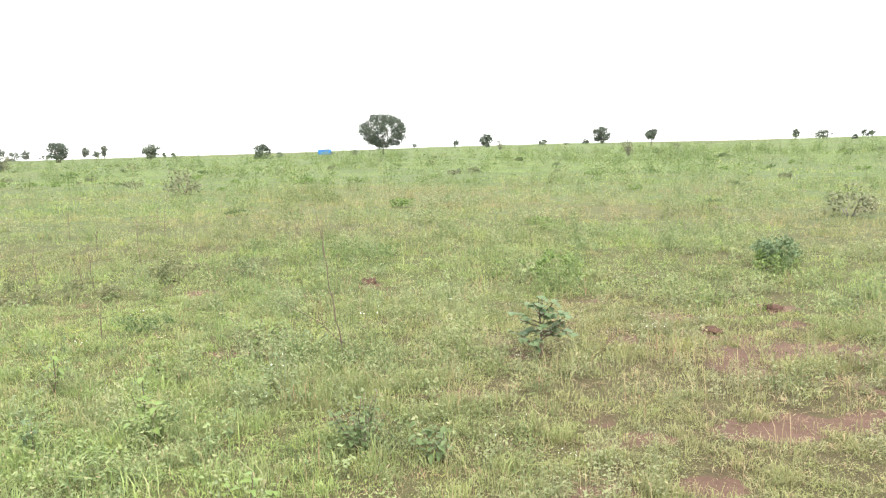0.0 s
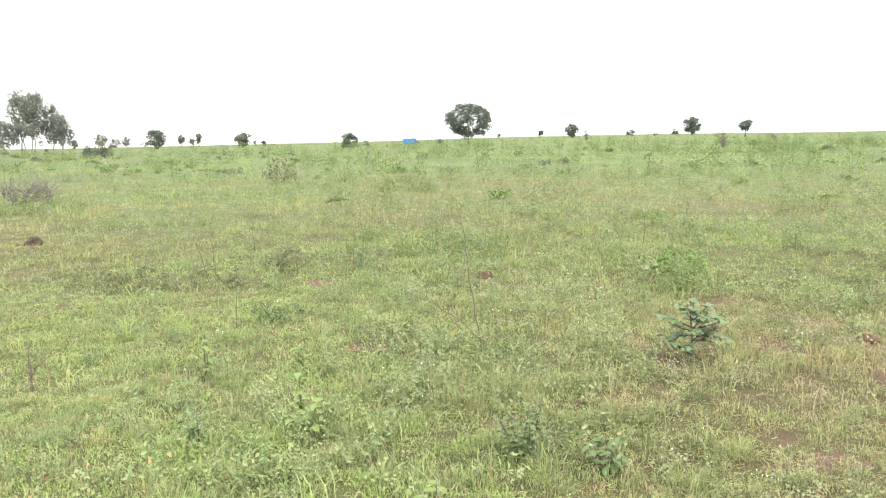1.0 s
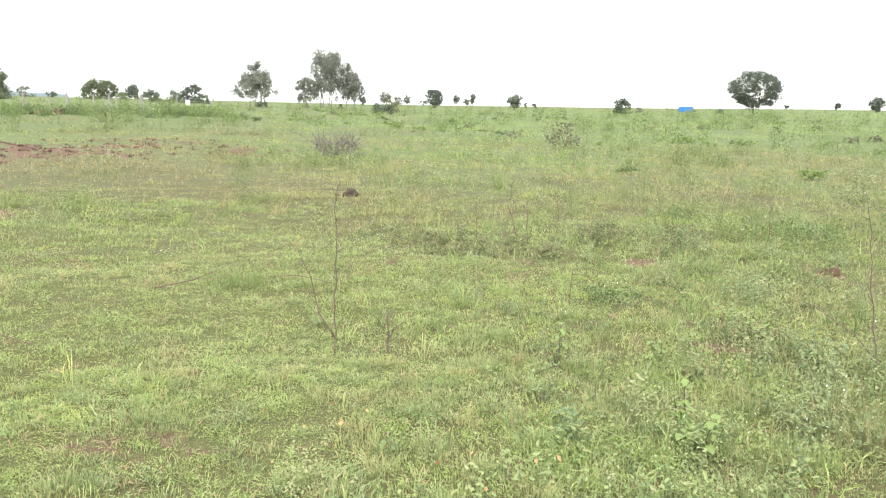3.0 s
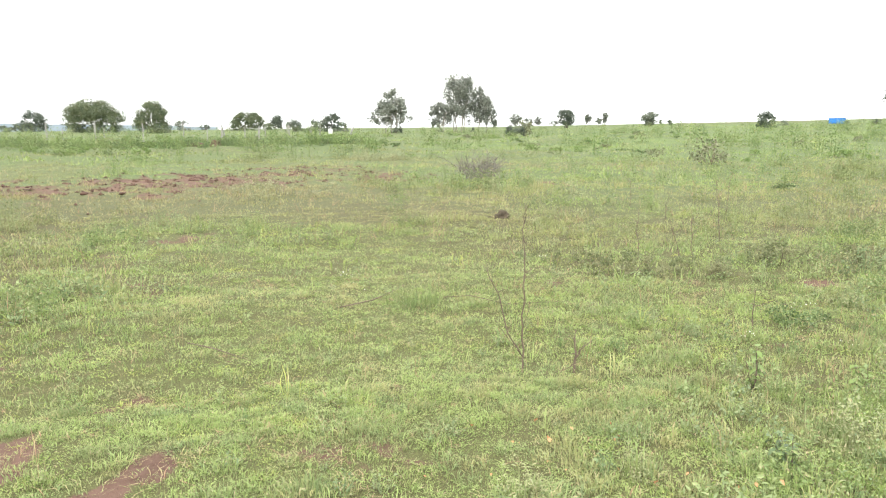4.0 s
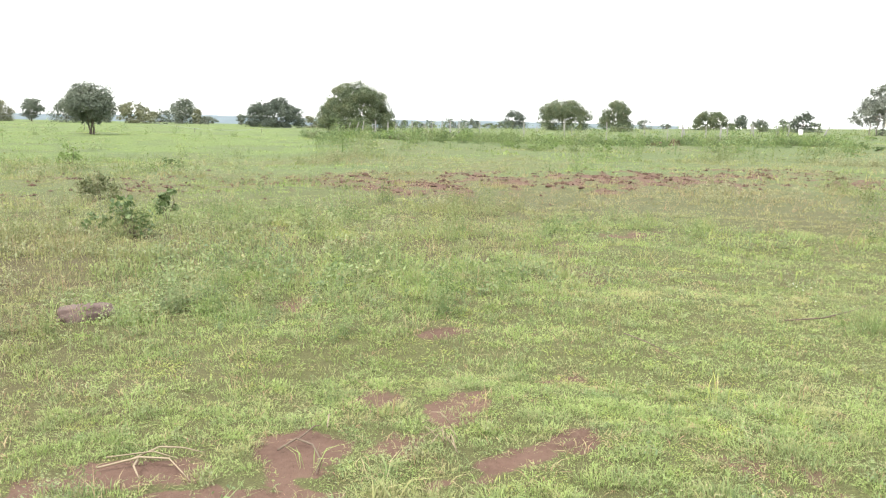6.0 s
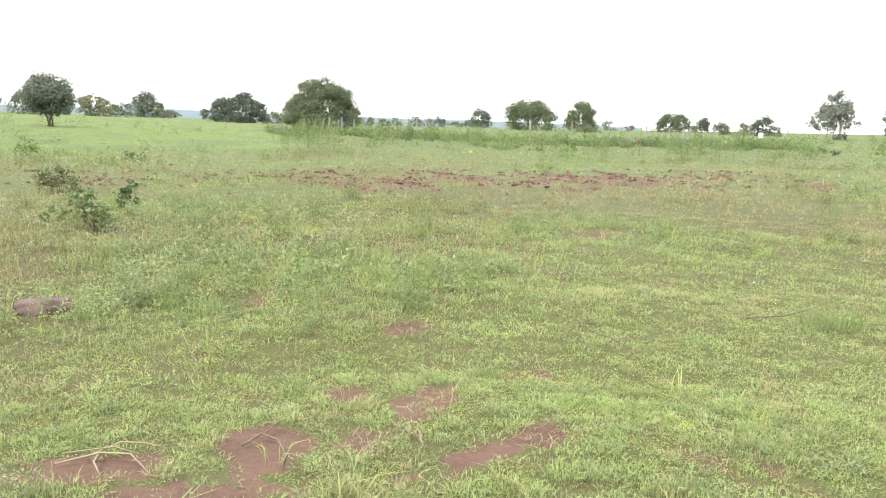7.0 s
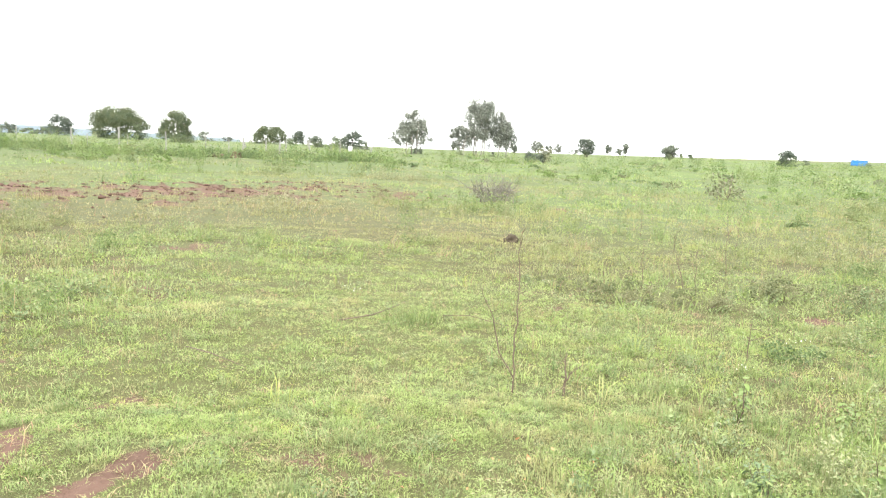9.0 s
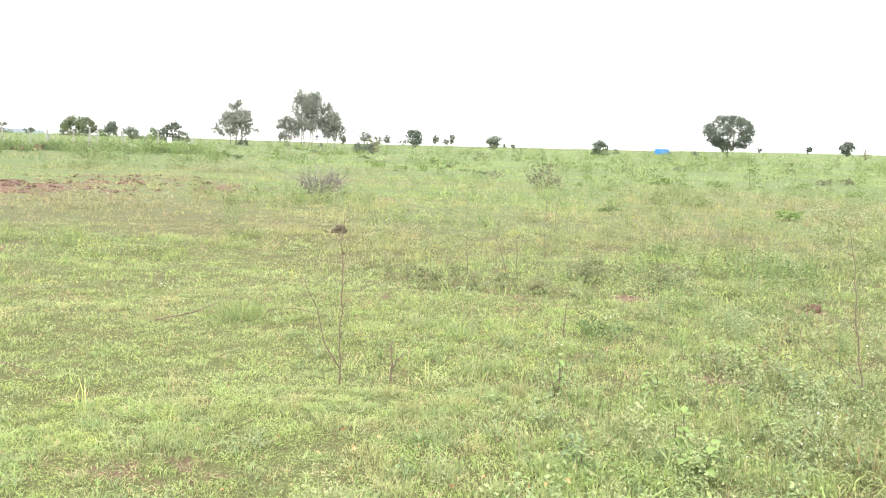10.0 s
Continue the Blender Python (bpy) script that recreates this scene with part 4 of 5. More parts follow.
bush("weed_clump", on_ground(-3.0, 7.3, 0.02), 0.24, 0.5, DARK_WEED_LEAF, "small dark clump of weeds", 330, n=14, each=40, size=0.1, group="weed clumps")
bush("weed_clump", on_ground(1.59, 15.54, 0.02), 0.4, 1.0, BUSH_LEAF, "green clump of rank weeds", 329, n=18, each=48, size=0.093, group="weed clumps")

# bushes out in the field
bush("field_bush", at(29.3, 93, 0.05), 1.6, 2.6, DARK_CROWN, "dark round bush before paler scrub", 341, n=30, each=34, size=0.1)
bush("field_bush", at(28.55, 94, 0.05), 2.2, 1.9, OLIVE_CROWN, "pale straggling bush beside a dark one", 342, n=20, each=22, size=0.1, stems=14)
bush("leaning_bush", at(-14.14, 95, 0.05), 2.6, 2.4, OLIVE_CROWN, "wispy bush of thin leaning stems", 343, n=26, each=16, size=0.06, stems=22, stem_mat=GREY_TWIG)
bush("leaning_bush", at(-4.76, 179, 0.05), 2.5, 1.9, OLIVE_CROWN, "wispy bush of thin leaning stems", 344, n=20, each=14, size=0.08, stems=18, stem_mat=GREY_TWIG)
bush("field_bush", at(-17.1, 139, 0.05), 1.3, 1.9, OLIVE_CROWN, "pale straggling bush on the rise", 345, n=18, each=22, size=0.12)
bush("field_bush", at(-16.2, 93, 0.05), 1.0, 1.6, DARK_WEED_LEAF, "low green bush in the meadow", 346, n=18, each=26, size=0.12)
bush("field_bush", at(-22.7, 110, 0.05), 1.15, 1.3, DARK_WEED_LEAF, "round green bush in the meadow", 347, n=18, each=26, size=0.12)
bush("field_bush", at(-21.27, 110, 0.05), 0.55, 1.8, DARK_WEED_LEAF, "low spreading bush in the meadow", 348, n=14, each=22, size=0.2)
bush("field_bush", at(5.72, 162, 0.05), 1.5, 1.7, DULL_CROWN, "dull round bush beside a lone tree", 349, n=20, each=28, size=0.12)
bush("field_bush", at(7.4, 190, 0.05), 0.8, 2.2, DULL_CROWN, "low bush at the foot of a blue shelter", 350, n=16, each=24, size=0.2)
bush("field_bush", at(37.6, 137, 0.05), 1.5, 1.8, DULL_CROWN, "dark bush at the foot of a eucalyptus", 351, n=18, each=28, size=0.12)
bush("field_bush", at(34.6, 139, 0.05), 0.9, 1.7, DULL_CROWN, "low dark bush at the foot of the grove", 352, n=16, each=26, size=0.16)
bush("field_bush", at(32.2, 141, 0.05), 1.0, 0.9, DULL_CROWN, "low dark bush at the foot of the grove", 353, n=12, each=24, size=0.14)
bush("field_bush", at(42.3, 60, 0.05), 1.0, 2.6, BUSH_LEAF, "rank green bush before a white board", 354, n=34, each=34, size=0.09)
bush("field_bush", at(41.0, 63, 0.05), 1.0, 1.8, BUSH_LEAF, "rank green bush on the bank", 355, n=22, each=30, size=0.12)


def bush_drifts():
    """Low bushes strewn over the meadow."""
    rng = np.random.default_rng(88)
    kinds = [bush("meadow_bush", (0, 0, 0), 0.5, 0.95, m, "low green weed bush in the meadow", 360 + k, n=16, each=20, size=0.17, group="weed bushes of the meadow") for k, m in enumerate((BUSH_LEAF, DARK_WEED_LEAF, OLIVE_CROWN, BUSH_LEAF))]
    made = 0
    for _ in range(240):
        b, r = rng.uniform(-38, 62), math.sqrt(rng.uniform(14 ** 2, 105 ** 2))
        if r < 34 and rng.random() < 0.4 or (b > 30 and r < 45):
            continue
        s = rng.uniform(0.45, 1.15) * (0.75 if r < 30 else 1.0)
        m = Matrix.Translation(at(b, r, 0.03)) @ pose(0, 0, 0, 0, 0, rng.uniform(0, 360))
        if made < 4:
            ob = kinds[made]
            ob.matrix_basis = m
        else:
            ob = copy_thing(kinds[rng.choice(4, p=(0.4, 0.15, 0.2, 0.25))], m)
        ob.scale = (s * rng.uniform(0.8, 1.6), s * rng.uniform(0.8, 1.6), s * rng.uniform(0.6, 1.1))
        made += 1


bush_drifts()


def bare_sapling(x, y, lines, label):
    """A leafless young stem with its side twigs; lines: (thickness, points from the foot)."""
    ob = thing("bare_sapling", on_ground(x, y), 0, label, "sapling", "leafless saplings")
    rng = np.random.default_rng(int(abs(x * 100)))
    for k, (thick, points) in enumerate(lines):
        fine = []
        for a, b in zip(points, points[1:]):
            a, b = np.array(a), np.array(b)
            fine += [a + (b - a) * s + rng.normal(0, 0.004, 3) for s in (0, 0.33, 0.66)]
        fine.append(np.array(points[-1]))
        part("stem" if k == 0 else "twig", tube(fine, [thick * 0.62, thick * 0.42, thick * 0.16], 6), TWIG, ob, smooth=True)
        for p in fine[3::2]:
            tip = p + rng.normal(0, 1, 3) * (0.025, 0.025, 0.02) + (0, 0, 0.02)
            part("spur", tube([p, tip], [thick * 0.35, thick * 0.2], 4), TWIG, ob)
    return ob


bare_sapling(-4.245, 5.10, [
    (0.0095, [(0, 0, -0.03), (0.0, 0.0, 0.14), (-0.01, 0.0, 0.38), (0.005, 0.0, 0.65), (-0.01, 0, 0.8), (-0.01, 0, 0.97), (0.0, 0, 1.08)]),
    (0.0085, [(0, 0, 0.10), (-0.09, -0.05, 0.27), (-0.13, -0.08, 0.48), (-0.18, -0.11, 0.60), (-0.195, -0.12, 0.70)]),
    (0.003, [(-0.03, -0.02, 0.15), (-0.13, -0.08, 0.3), (-0.2, -0.12, 0.48)]),
    (0.003, [(0.0, 0.0, 0.3), (0.03, 0.02, 0.42), (0.035, 0.02, 0.5)]),
], "thin leafless sapling forking low above the turf")
bare_sapling(-3.95, 5.25, [
    (0.016, [(0, 0, -0.03), (0.0, 0, 0.13), (0.0, 0, 0.29)]),
    (0.011, [(0.0, 0, 0.09), (0.05, 0.03, 0.18)]),
    (0.005, [(0.0, 0, 0.07), (-0.09, -0.05, 0.01), (-0.12, -0.06, -0.01)]),
    (0.004, [(0.02, 0.01, 0.14), (0.07, 0.04, 0.23)]),
], "short broken dead stem with stubby forks")
bare_sapling(-1.15, 6.28, [
    (0.010, [(0, 0, -0.03), (-0.02, 0.0, 0.16), (-0.07, 0.0, 0.42), (-0.11, 0.0, 0.65), (-0.14, 0, 0.92), (-0.2, 0, 1.18)]),
    (0.007, [(-0.005, 0, 0.14), (-0.16, -0.02, 0.30), (-0.34, -0.04, 0.42), (-0.52, -0.06, 0.50)]),
    (0.006, [(-0.01, 0, 0.1), (0.12, 0.05, 0.02)]),
    (0.004, [(-0.02, 0, 0.10), (-0.10, 0.02, 0.26)]),
], "thin dead sapling with two long bare branches")
bare_sapling(-3.28, 7.05, [
    (0.008, [(0, 0, -0.02), (0.0, 0, 0.2), (0.01, 0, 0.34)]),
    (0.005, [(0.0, 0, 0.18), (0.14, 0.04, 0.24), (0.27, 0.05, 0.2)]),
    (0.005, [(0.0, 0, 0.28), (0.12, 0.03, 0.27)]),
], "short dead stem with a crooked side twig")


def tall_weeds():
    """Single thin stalks that stand out of the meadow."""
    rng = np.random.default_rng(91)
    for x, y, h in ((-5.6, 15.2, 0.9), (-5.95, 16.1, 0.6), (-4.9, 12.2, 0.7), (-2.7, 12.8, 0.8), (-7.5, 15.5, 0.6), (-5.2, 9.75, 0.6), (-4.6, 9.9, 0.55), (-4.8, 10.1, 0.5), (1.0, 13.0, 0.5), (-6.2, 13.7, 0.5), (-2.0, 10.9, 0.6)):
        ob = thing("dry_stalk", on_ground(x, y), rng.uniform(0, 360), "thin dry weed stalk standing above the grass", "weed", "dry stalks")
        tip = np.array([rng.normal(0, 0.08), rng.normal(0, 0.08), h])
        line = bent(rng, (0, 0, -0.02), tip, 0.04, 6)
        part("stem", tube(line, [0.006, 0.002], 5), TWIG, ob, smooth=True)
        for k in range(5):
            p = line[2] + (line[5] - line[2]) * rng.uniform(0, 0.9)
            q = p + (rng.normal(0, 0.07), rng.normal(0, 0.07), rng.uniform(0.03, 0.14))
            part("twig", tube([p, (p + q) / 2 + (0, 0, -0.008), q], [0.003, 0.0015], 4), TWIG, ob)


tall_weeds()


def lump(name, place, size, material, label, category, seed, turn=0, flat=0.5, rough_=0.22, fine=4):
    """A stone or clod: an uneven, partly buried lump."""
    bm = bmesh.new()
    bmesh.ops.create_icosphere(bm, subdivisions=fine, radius=1)
    for v in bm.verts:
        p = v.co.copy()
        n1 = noise.noise(p * 1.3 + Vector((seed * 7.1, 0, 0)))
        n2 = noise.noise(p * 3.7 + Vector((0, seed * 3.3, 0)))
        n3 = noise.noise(p * 9.0 + Vector((0, 0, seed * 5.3)))
        v.co = p * (1 + rough_ * n1 + rough_ * 0.5 * n2 + rough_ * 0.2 * n3)
        if v.co.z > flat:
            v.co.z = flat + (v.co.z - flat) * 0.35
        v.co = Vector((v.co.x * size[0], v.co.y * size[1], v.co.z * size[2]))
    me = bpy.data.meshes.new(name)
    bm.to_mesh(me)
    bm.free()
    for p in me.polygons:
        p.use_smooth = True
    me.materials.append(material)
    ob = new(name, me)
    ob.matrix_world = Matrix.Translation(place) @ pose(0, 0, 0, 0, 0, turn)
    return tagged(ob, label, category)


lump("flat_stone", on_ground(-8.60, 0.58, -0.02), (0.14, 0.235, 0.12), ROCK, "flat brown weathered stone half sunk in the grass", "stone", 1, 5, 0.6)
lump("earth_clod", on_ground(-8.65, 12.5, 0.0), (0.12, 0.10, 0.15), DARK_CLOD, "dark brown clod of earth lying on the turf", "clod", 2, 60, 0.9, 0.5)
lump("earth_clod", on_ground(-8.82, 12.44, 0.03), (0.08, 0.07, 0.07), DARK_CLOD, "low dark clod of earth beside a bigger one", "clod", 3, 20, 0.9, 0.5)
lump("earth_clod", on_ground(-1.34, 10.2, 0.02), (0.09, 0.08, 0.11), CLOD_EARTH, "red clod of earth on a bare patch", "clod", 4, 10, 0.9, 0.5)
lump("earth_clod", on_ground(2.62, 6.3, 0.02), (0.13, 0.09, 0.07), CLOD_EARTH, "dark red clod of earth among weeds", "clod", 5, 30, 0.9, 0.5)
lump("earth_clod", on_ground(2.9, 8.35, 0.02), (0.16, 0.1, 0.09), CLOD_EARTH, "dark red clod of earth among weeds", "clod", 6, 70, 0.9, 0.5)
lump("earth_clod", on_ground(1.95, 7.35, 0.02), (0.1, 0.08, 0.08), CLOD_EARTH, "small red clod of earth among weeds", "clod", 7, 0, 0.9, 0.5)
lump("earth_clod", at(50.5, 55, 0.0), (0.9, 0.4, 0.45), CLOD_EARTH, "dark red cut face of earth under the bank", "clod", 8, 140, 0.9, 0.5)
lump("earth_clod", at(51.8, 56, 0.0), (0.7, 0.4, 0.35), CLOD_EARTH, "dark red cut face of earth under the bank", "clod", 9, 140, 0.9, 0.5)


def ploughed_clods():
    rng = np.random.default_rng(94)
    base = lump("plough_clod", (0, 0, 0), (0.16, 0.12, 0.10), CLOD_EARTH, "dark red clod turned up by the plough", "clod", 11, 0, 0.9, 0.5, 2)
    tagged(base, group="ploughed clods")
    made = 0
    for _ in range(2600):
        u, v = rng.uniform(-14, 14), rng.normal(0, 2.4)
        x, y = -21 + u * 0.12 + v * 0.99, 9 + u * 0.99 - v * 0.12
        if bare(x, y) < 0.3 or made > 290:
            continue
        m = Matrix.Translation(on_ground(x, y, 0.02)) @ pose(0, 0, 0, 0, 0, rng.uniform(0, 360))
        ob = base if made == 0 else copy_thing(base, m)
        ob.matrix_basis = m
        s = rng.uniform(0.15, 0.5)
        ob.scale = (s * rng.uniform(0.8, 2.2), s * rng.uniform(0.8, 2.2), s * rng.uniform(0.6, 1.2))
        made += 1



def plough_crumbs():
    """Small broken crumbs of earth, too many to count, along the ploughed strip."""
    rng = np.random.default_rng(96)
    n = 8000
    u, v = rng.uniform(-15, 15, n), rng.normal(0, 2.7, n)
    x, y = -21 + u * 0.12 + v * 0.99, 9 + u * 0.99 - v * 0.12
    k = rng.uniform(0, 1, n) < np.clip(bare(x, y) * 1.2 - 0.2, 0.01, 1)
    x, y = x[k], y[k]
    n = len(x)
    base = np.array([(1, 0, 0), (0, 1, 0), (-1, 0, 0), (0, -1, 0), (0, 0, 1), (0, 0, -0.6)], float)
    faces = np.array([(0, 1, 4), (1, 2, 4), (2, 3, 4), (3, 0, 4), (1, 0, 5), (2, 1, 5), (3, 2, 5), (0, 3, 5)])
    size = rng.uniform(0.015, 0.06, (n, 1, 1)) * rng.uniform(0.6, 1.8, (n, 1, 3)) * (1, 1, 0.5)
    verts = base[None] * rng.uniform(0.6, 1.3, (n, 6, 1)) * size + np.stack([x, y, land(x, y) + 0.01], -1)[:, None]
    tris = (faces[None] + (np.arange(n) * 6)[:, None, None]).reshape(-1, 3)
    me = mesh_of("earth_crumbs", verts.reshape(-1, 3), tris, CLOD_EARTH)
    tagged(new("earth_crumbs", me), "dark red crumbs of earth broken by the plough", "earth", kind="stuff")


ploughed_clods()
plough_crumbs()


def brush_heap():
    """A tangle of grey dead twigs."""
    rng = np.random.default_rng(95)
    ob = thing("brush_heap", on_ground(-14.3, 21.0, 0.02), 32, "low heap of tangled grey dead thorn branches", "brush heap")
    for k in range(190):
        a = rng.uniform(0, 2 * np.pi)
        q = math.sqrt(rng.uniform(0, 1))
        foot = np.array([math.cos(a) * q * 0.65, math.sin(a) * q * 0.45, rng.uniform(0.0, 0.4)])
        top = foot + (rng.normal(0, 0.32), rng.normal(0, 0.28), rng.uniform(0.1, 0.85) * (1 - 0.5 * q))
        part("branch", tube(bent(rng, foot, top, 0.12, 5), [0.010, 0.004], 4), GREY_TWIG, ob)


brush_heap()


def straws(name, x, y, n, reach, thick, label, seed, flat=0.05, category="straw", material=None):
    rng = np.random.default_rng(seed)
    ob = thing(name, on_ground(x, y), 0, label, category)
    for k in range(n):
        a = rng.uniform(0, 2 * np.pi)
        foot = np.array([rng.normal(0, 0.04), rng.normal(0, 0.04), 0.02 + 0.008 * k])
        tip = foot + np.array([math.cos(a), math.sin(a), 0]) * reach * rng.uniform(0.5, 1.0) + (0, 0, rng.uniform(-0.02, flat))
        tip[2] = max(tip[2], 0.012)
        mid = (foot + tip) / 2 + (rng.normal(0, 0.02), rng.normal(0, 0.02), flat * 0.8)
        part("stalk", tube([foot, (foot + mid) / 2 + (0, 0, 0.01), mid, (mid + tip) / 2, tip], [thick, thick * 0.7], 5), material or STRAW, ob, smooth=True)
    return ob


straws("straw_bundle", -5.05, 2.17, 10, 0.13, 0.003, "small tangle of bleached straw on bare earth", 401, 0.06)


def lying(name, points, thick, material, label, category):
    """A stick or stalk that lies along points on the ground."""
    ob = thing(name, on_ground(*points[0][:2]), 0, label, category)
    o = ob.matrix_world.translation
    line = [np.array((x - o.x, y - o.y, float(land(x, y)) - o.z + h)) for x, y, h in points]
    fine = []
    for a, b in zip(line, line[1:]):
        fine += [a + (b - a) * s for s in (0, 0.5)]
    part("stalk", tube(fine + [line[-1]], [thick, thick, thick * 0.5], 6), material, ob, smooth=True)
    return ob


lying("pale_stalk", [(-5.47, 0.66, 0.02), (-5.45, 0.84, 0.045), (-5.37, 0.96, 0.05), (-5.17, 1.03, 0.015)], 0.0048, STRAW, "long bleached crop stalk lying on bare earth", "straw")
lying("pale_stalk", [(-5.46, 0.78, 0.03), (-5.5, 0.93, 0.06), (-5.47, 1.03, 0.05), (-5.42, 1.12, 0.03)], 0.004, STRAW, "bleached forked crop stalk lying on bare earth", "straw")
lying("pale_stalk", [(-5.44, 0.83, 0.04), (-5.35, 0.81, 0.05), (-5.27, 0.83, 0.015)], 0.005, STRAW, "short bleached crop stalk lying on bare earth", "straw")
lying("pale_stalk", [(-5.5, 0.7, 0.05), (-5.47, 0.9, 0.055), (-5.40, 1.0, 0.03)], 0.003, STRAW, "thin bleached stalk lying on bare earth", "straw")
lying("brown_twig", [(-5.33, 1.44, 0.02), (-5.38, 1.54, 0.04), (-5.30, 1.60, 0.03), (-5.17, 1.60, 0.02), (-5.04, 1.55, 0.012)], 0.0055, TWIG, "thin brown crooked twig lying on bare earth", "twig")
lying("brown_twig", [(-5.40, 1.56, 0.03), (-5.47, 1.65, 0.05), (-5.45, 1.68, 0.06)], 0.004, TWIG, "short brown forked twig lying on bare earth", "twig")
lying("brown_twig", [(-5.63, 1.77, 0.04), (-5.52, 1.73, 0.015)], 0.004, STRAW, "short pale twig lying on bare earth", "twig")
lying("fallen_branch", [(-6.27, 5.64, 0.02), (-6.21, 5.99, 0.04), (-6.26, 6.34, 0.06), (-6.31, 6.60, 0.07)], 0.0055, TWIG, "dark fallen branch lying in the turf", "branch")
lying("fallen_branch", [(-5.66, 6.29, 0.1), (-5.51, 6.49, 0.1), (-5.21, 6.59, 0.05), (-4.91, 7.09, 0.03)], 0.003, TWIG, "thin fallen branch lying in the turf", "branch")
lying("fallen_branch", [(-6.41, 4.20, 0.03), (-6.11, 4.19, 0.04), (-5.76, 4.19, 0.02)], 0.004, TWIG, "thin twig lying in the grass", "branch")


# ---- grass and weeds ----
def cushions(x, y, size, seed):
    """How the growth bunches: 1 at the heart of each plant, 0 in the gap between; and a value of each plant's own."""
    gx, gy = np.asarray(x, float) / size, np.asarray(y, float) / size
    ix, iy = np.floor(gx), np.floor(gy)
    best, own = np.full(gx.shape, 9.0), np.zeros(gx.shape)
    for dx in (-1, 0, 1):
        for dy in (-1, 0, 1):
            cx, cy = ix + dx, iy + dy
            d = np.hypot(cx + lattice(cx, cy, seed) - gx, cy + lattice(cx, cy, seed + 1) - gy)
            near = d < best
            best, own = np.where(near, d, best), np.where(near, lattice(cx, cy, seed + 2), own)
    return np.clip(1.1 - (best / 0.62) ** 2, 0, 1), own


def tone(rng, x, y, size=0.3):
    """The tone of each plant: by its bunch, by the wider stand that it grows in, and a little by chance."""
    return np.clip(0.75 * cushions(x, y, size, 91)[1] + 0.5 * rough2(x, y, 1.7, 93) - 0.12 + rng.normal(0, 0.10, len(x)), 0, 1)


def tuft(seed, n, height, width, spread, lean, simple=2):
    """Thin curved blades from one foot; of three blades `simple` are a single face."""
    rng = np.random.default_rng(seed)
    out = []
    for k in range(n):
        a, q = rng.uniform(0, 2 * np.pi), spread * math.sqrt(rng.uniform(0, 1))
        foot = np.array([math.cos(a) * q, math.sin(a) * q, -0.008])
        way = a + rng.normal(0, 0.9)
        out_ = np.array([math.cos(way), math.sin(way), 0])
        turn = way + rng.uniform(0.6, 2.5)
        side = np.array([math.cos(turn), math.sin(turn), 0]) * width * rng.uniform(0.35, 0.6)
        h, l = height * rng.uniform(0.45, 1.15), lean * rng.uniform(0.1, 1.2)
        tip = foot + out_ * l * h + (0, 0, h * (1 - 0.25 * min(l, 1.5)))
        if k % 3 < simple:
            out.append((np.array([foot - side, foot + side, tip]), np.array([(0, 1, 2)])))
        else:
            mid = foot + out_ * l * h * 0.3 + (0, 0, h * 0.62)
            out.append((np.array([foot, mid + side, tip, mid - side]), np.array([(0, 1, 3), (3, 1, 2)])))
    return join(out)


def sprig(seed, n, height, leaf, spread):
    """A low leafy plant: small leaves that look up, in a loose dome."""
    rng = np.random.default_rng(seed)
    a, q = rng.uniform(0, 2 * np.pi, n), np.sqrt(rng.uniform(0, 1, n))
    z = height * (1 - 0.75 * q * q) * rng.uniform(0.35, 1.05, n) + 0.004
    c = np.stack([np.cos(a) * q * spread, np.sin(a) * q * spread, z], -1)
    return facing(rng, c, np.stack([np.cos(a) * q, np.sin(a) * q, 0.8 + 0 * q], -1), leaf, 0.5, 0.55)


def bunch(seed, n, leaf, stalks=8):
    """A bushy weed one unit wide and high: leaves over a dome, and stalks that stand out of it."""
    rng = np.random.default_rng(seed)
    d = rng.normal(0, 1, (n, 3))
    d[:, 2] = np.abs(d[:, 2]) * 1.1
    d /= np.linalg.norm(d, axis=1)[:, None]
    a = np.arctan2(d[:, 1], d[:, 0])
    uneven = 1 + 0.28 * np.sin(a * 2 + seed) + 0.2 * np.sin(a * 5 + seed * 2.7)
    c = d * (rng.uniform(0.35, 1.0, n) ** 0.5 * uneven)[:, None] * (0.5, 0.5, 0.8) + rng.normal(0, 0.04, (n, 3))
    c[:, 2] = np.maximum(c[:, 2], 0.03)
    out = [facing(rng, c, d + (0, 0, 0.5), leaf, 0.38, 0.55)]
    for k in range(stalks):
        b, q = rng.uniform(0, 2 * np.pi), rng.uniform(0.05, 0.4)
        foot = np.array([math.cos(b) * q * 0.5, math.sin(b) * q * 0.5, 0.0])
        tip = foot + (math.cos(b) * q * 0.6, math.sin(b) * q * 0.6, rng.uniform(0.8, 1.25))
        side = np.array([math.sin(b), -math.cos(b), 0]) * leaf * 0.09
        out.append((np.array([foot - side, foot + side, tip]), np.array([(0, 1, 2)])))
        s = rng.uniform(0.6, 1.0, 4)[:, None]
        out.append(facing(rng, foot + (tip - foot) * s + rng.normal(0, leaf * 0.4, (4, 3)), rng.normal(0, 0.6, (4, 3)) + (0, 0, 0.8), leaf * 0.7, 0.5, 0.5))
    return join(out)


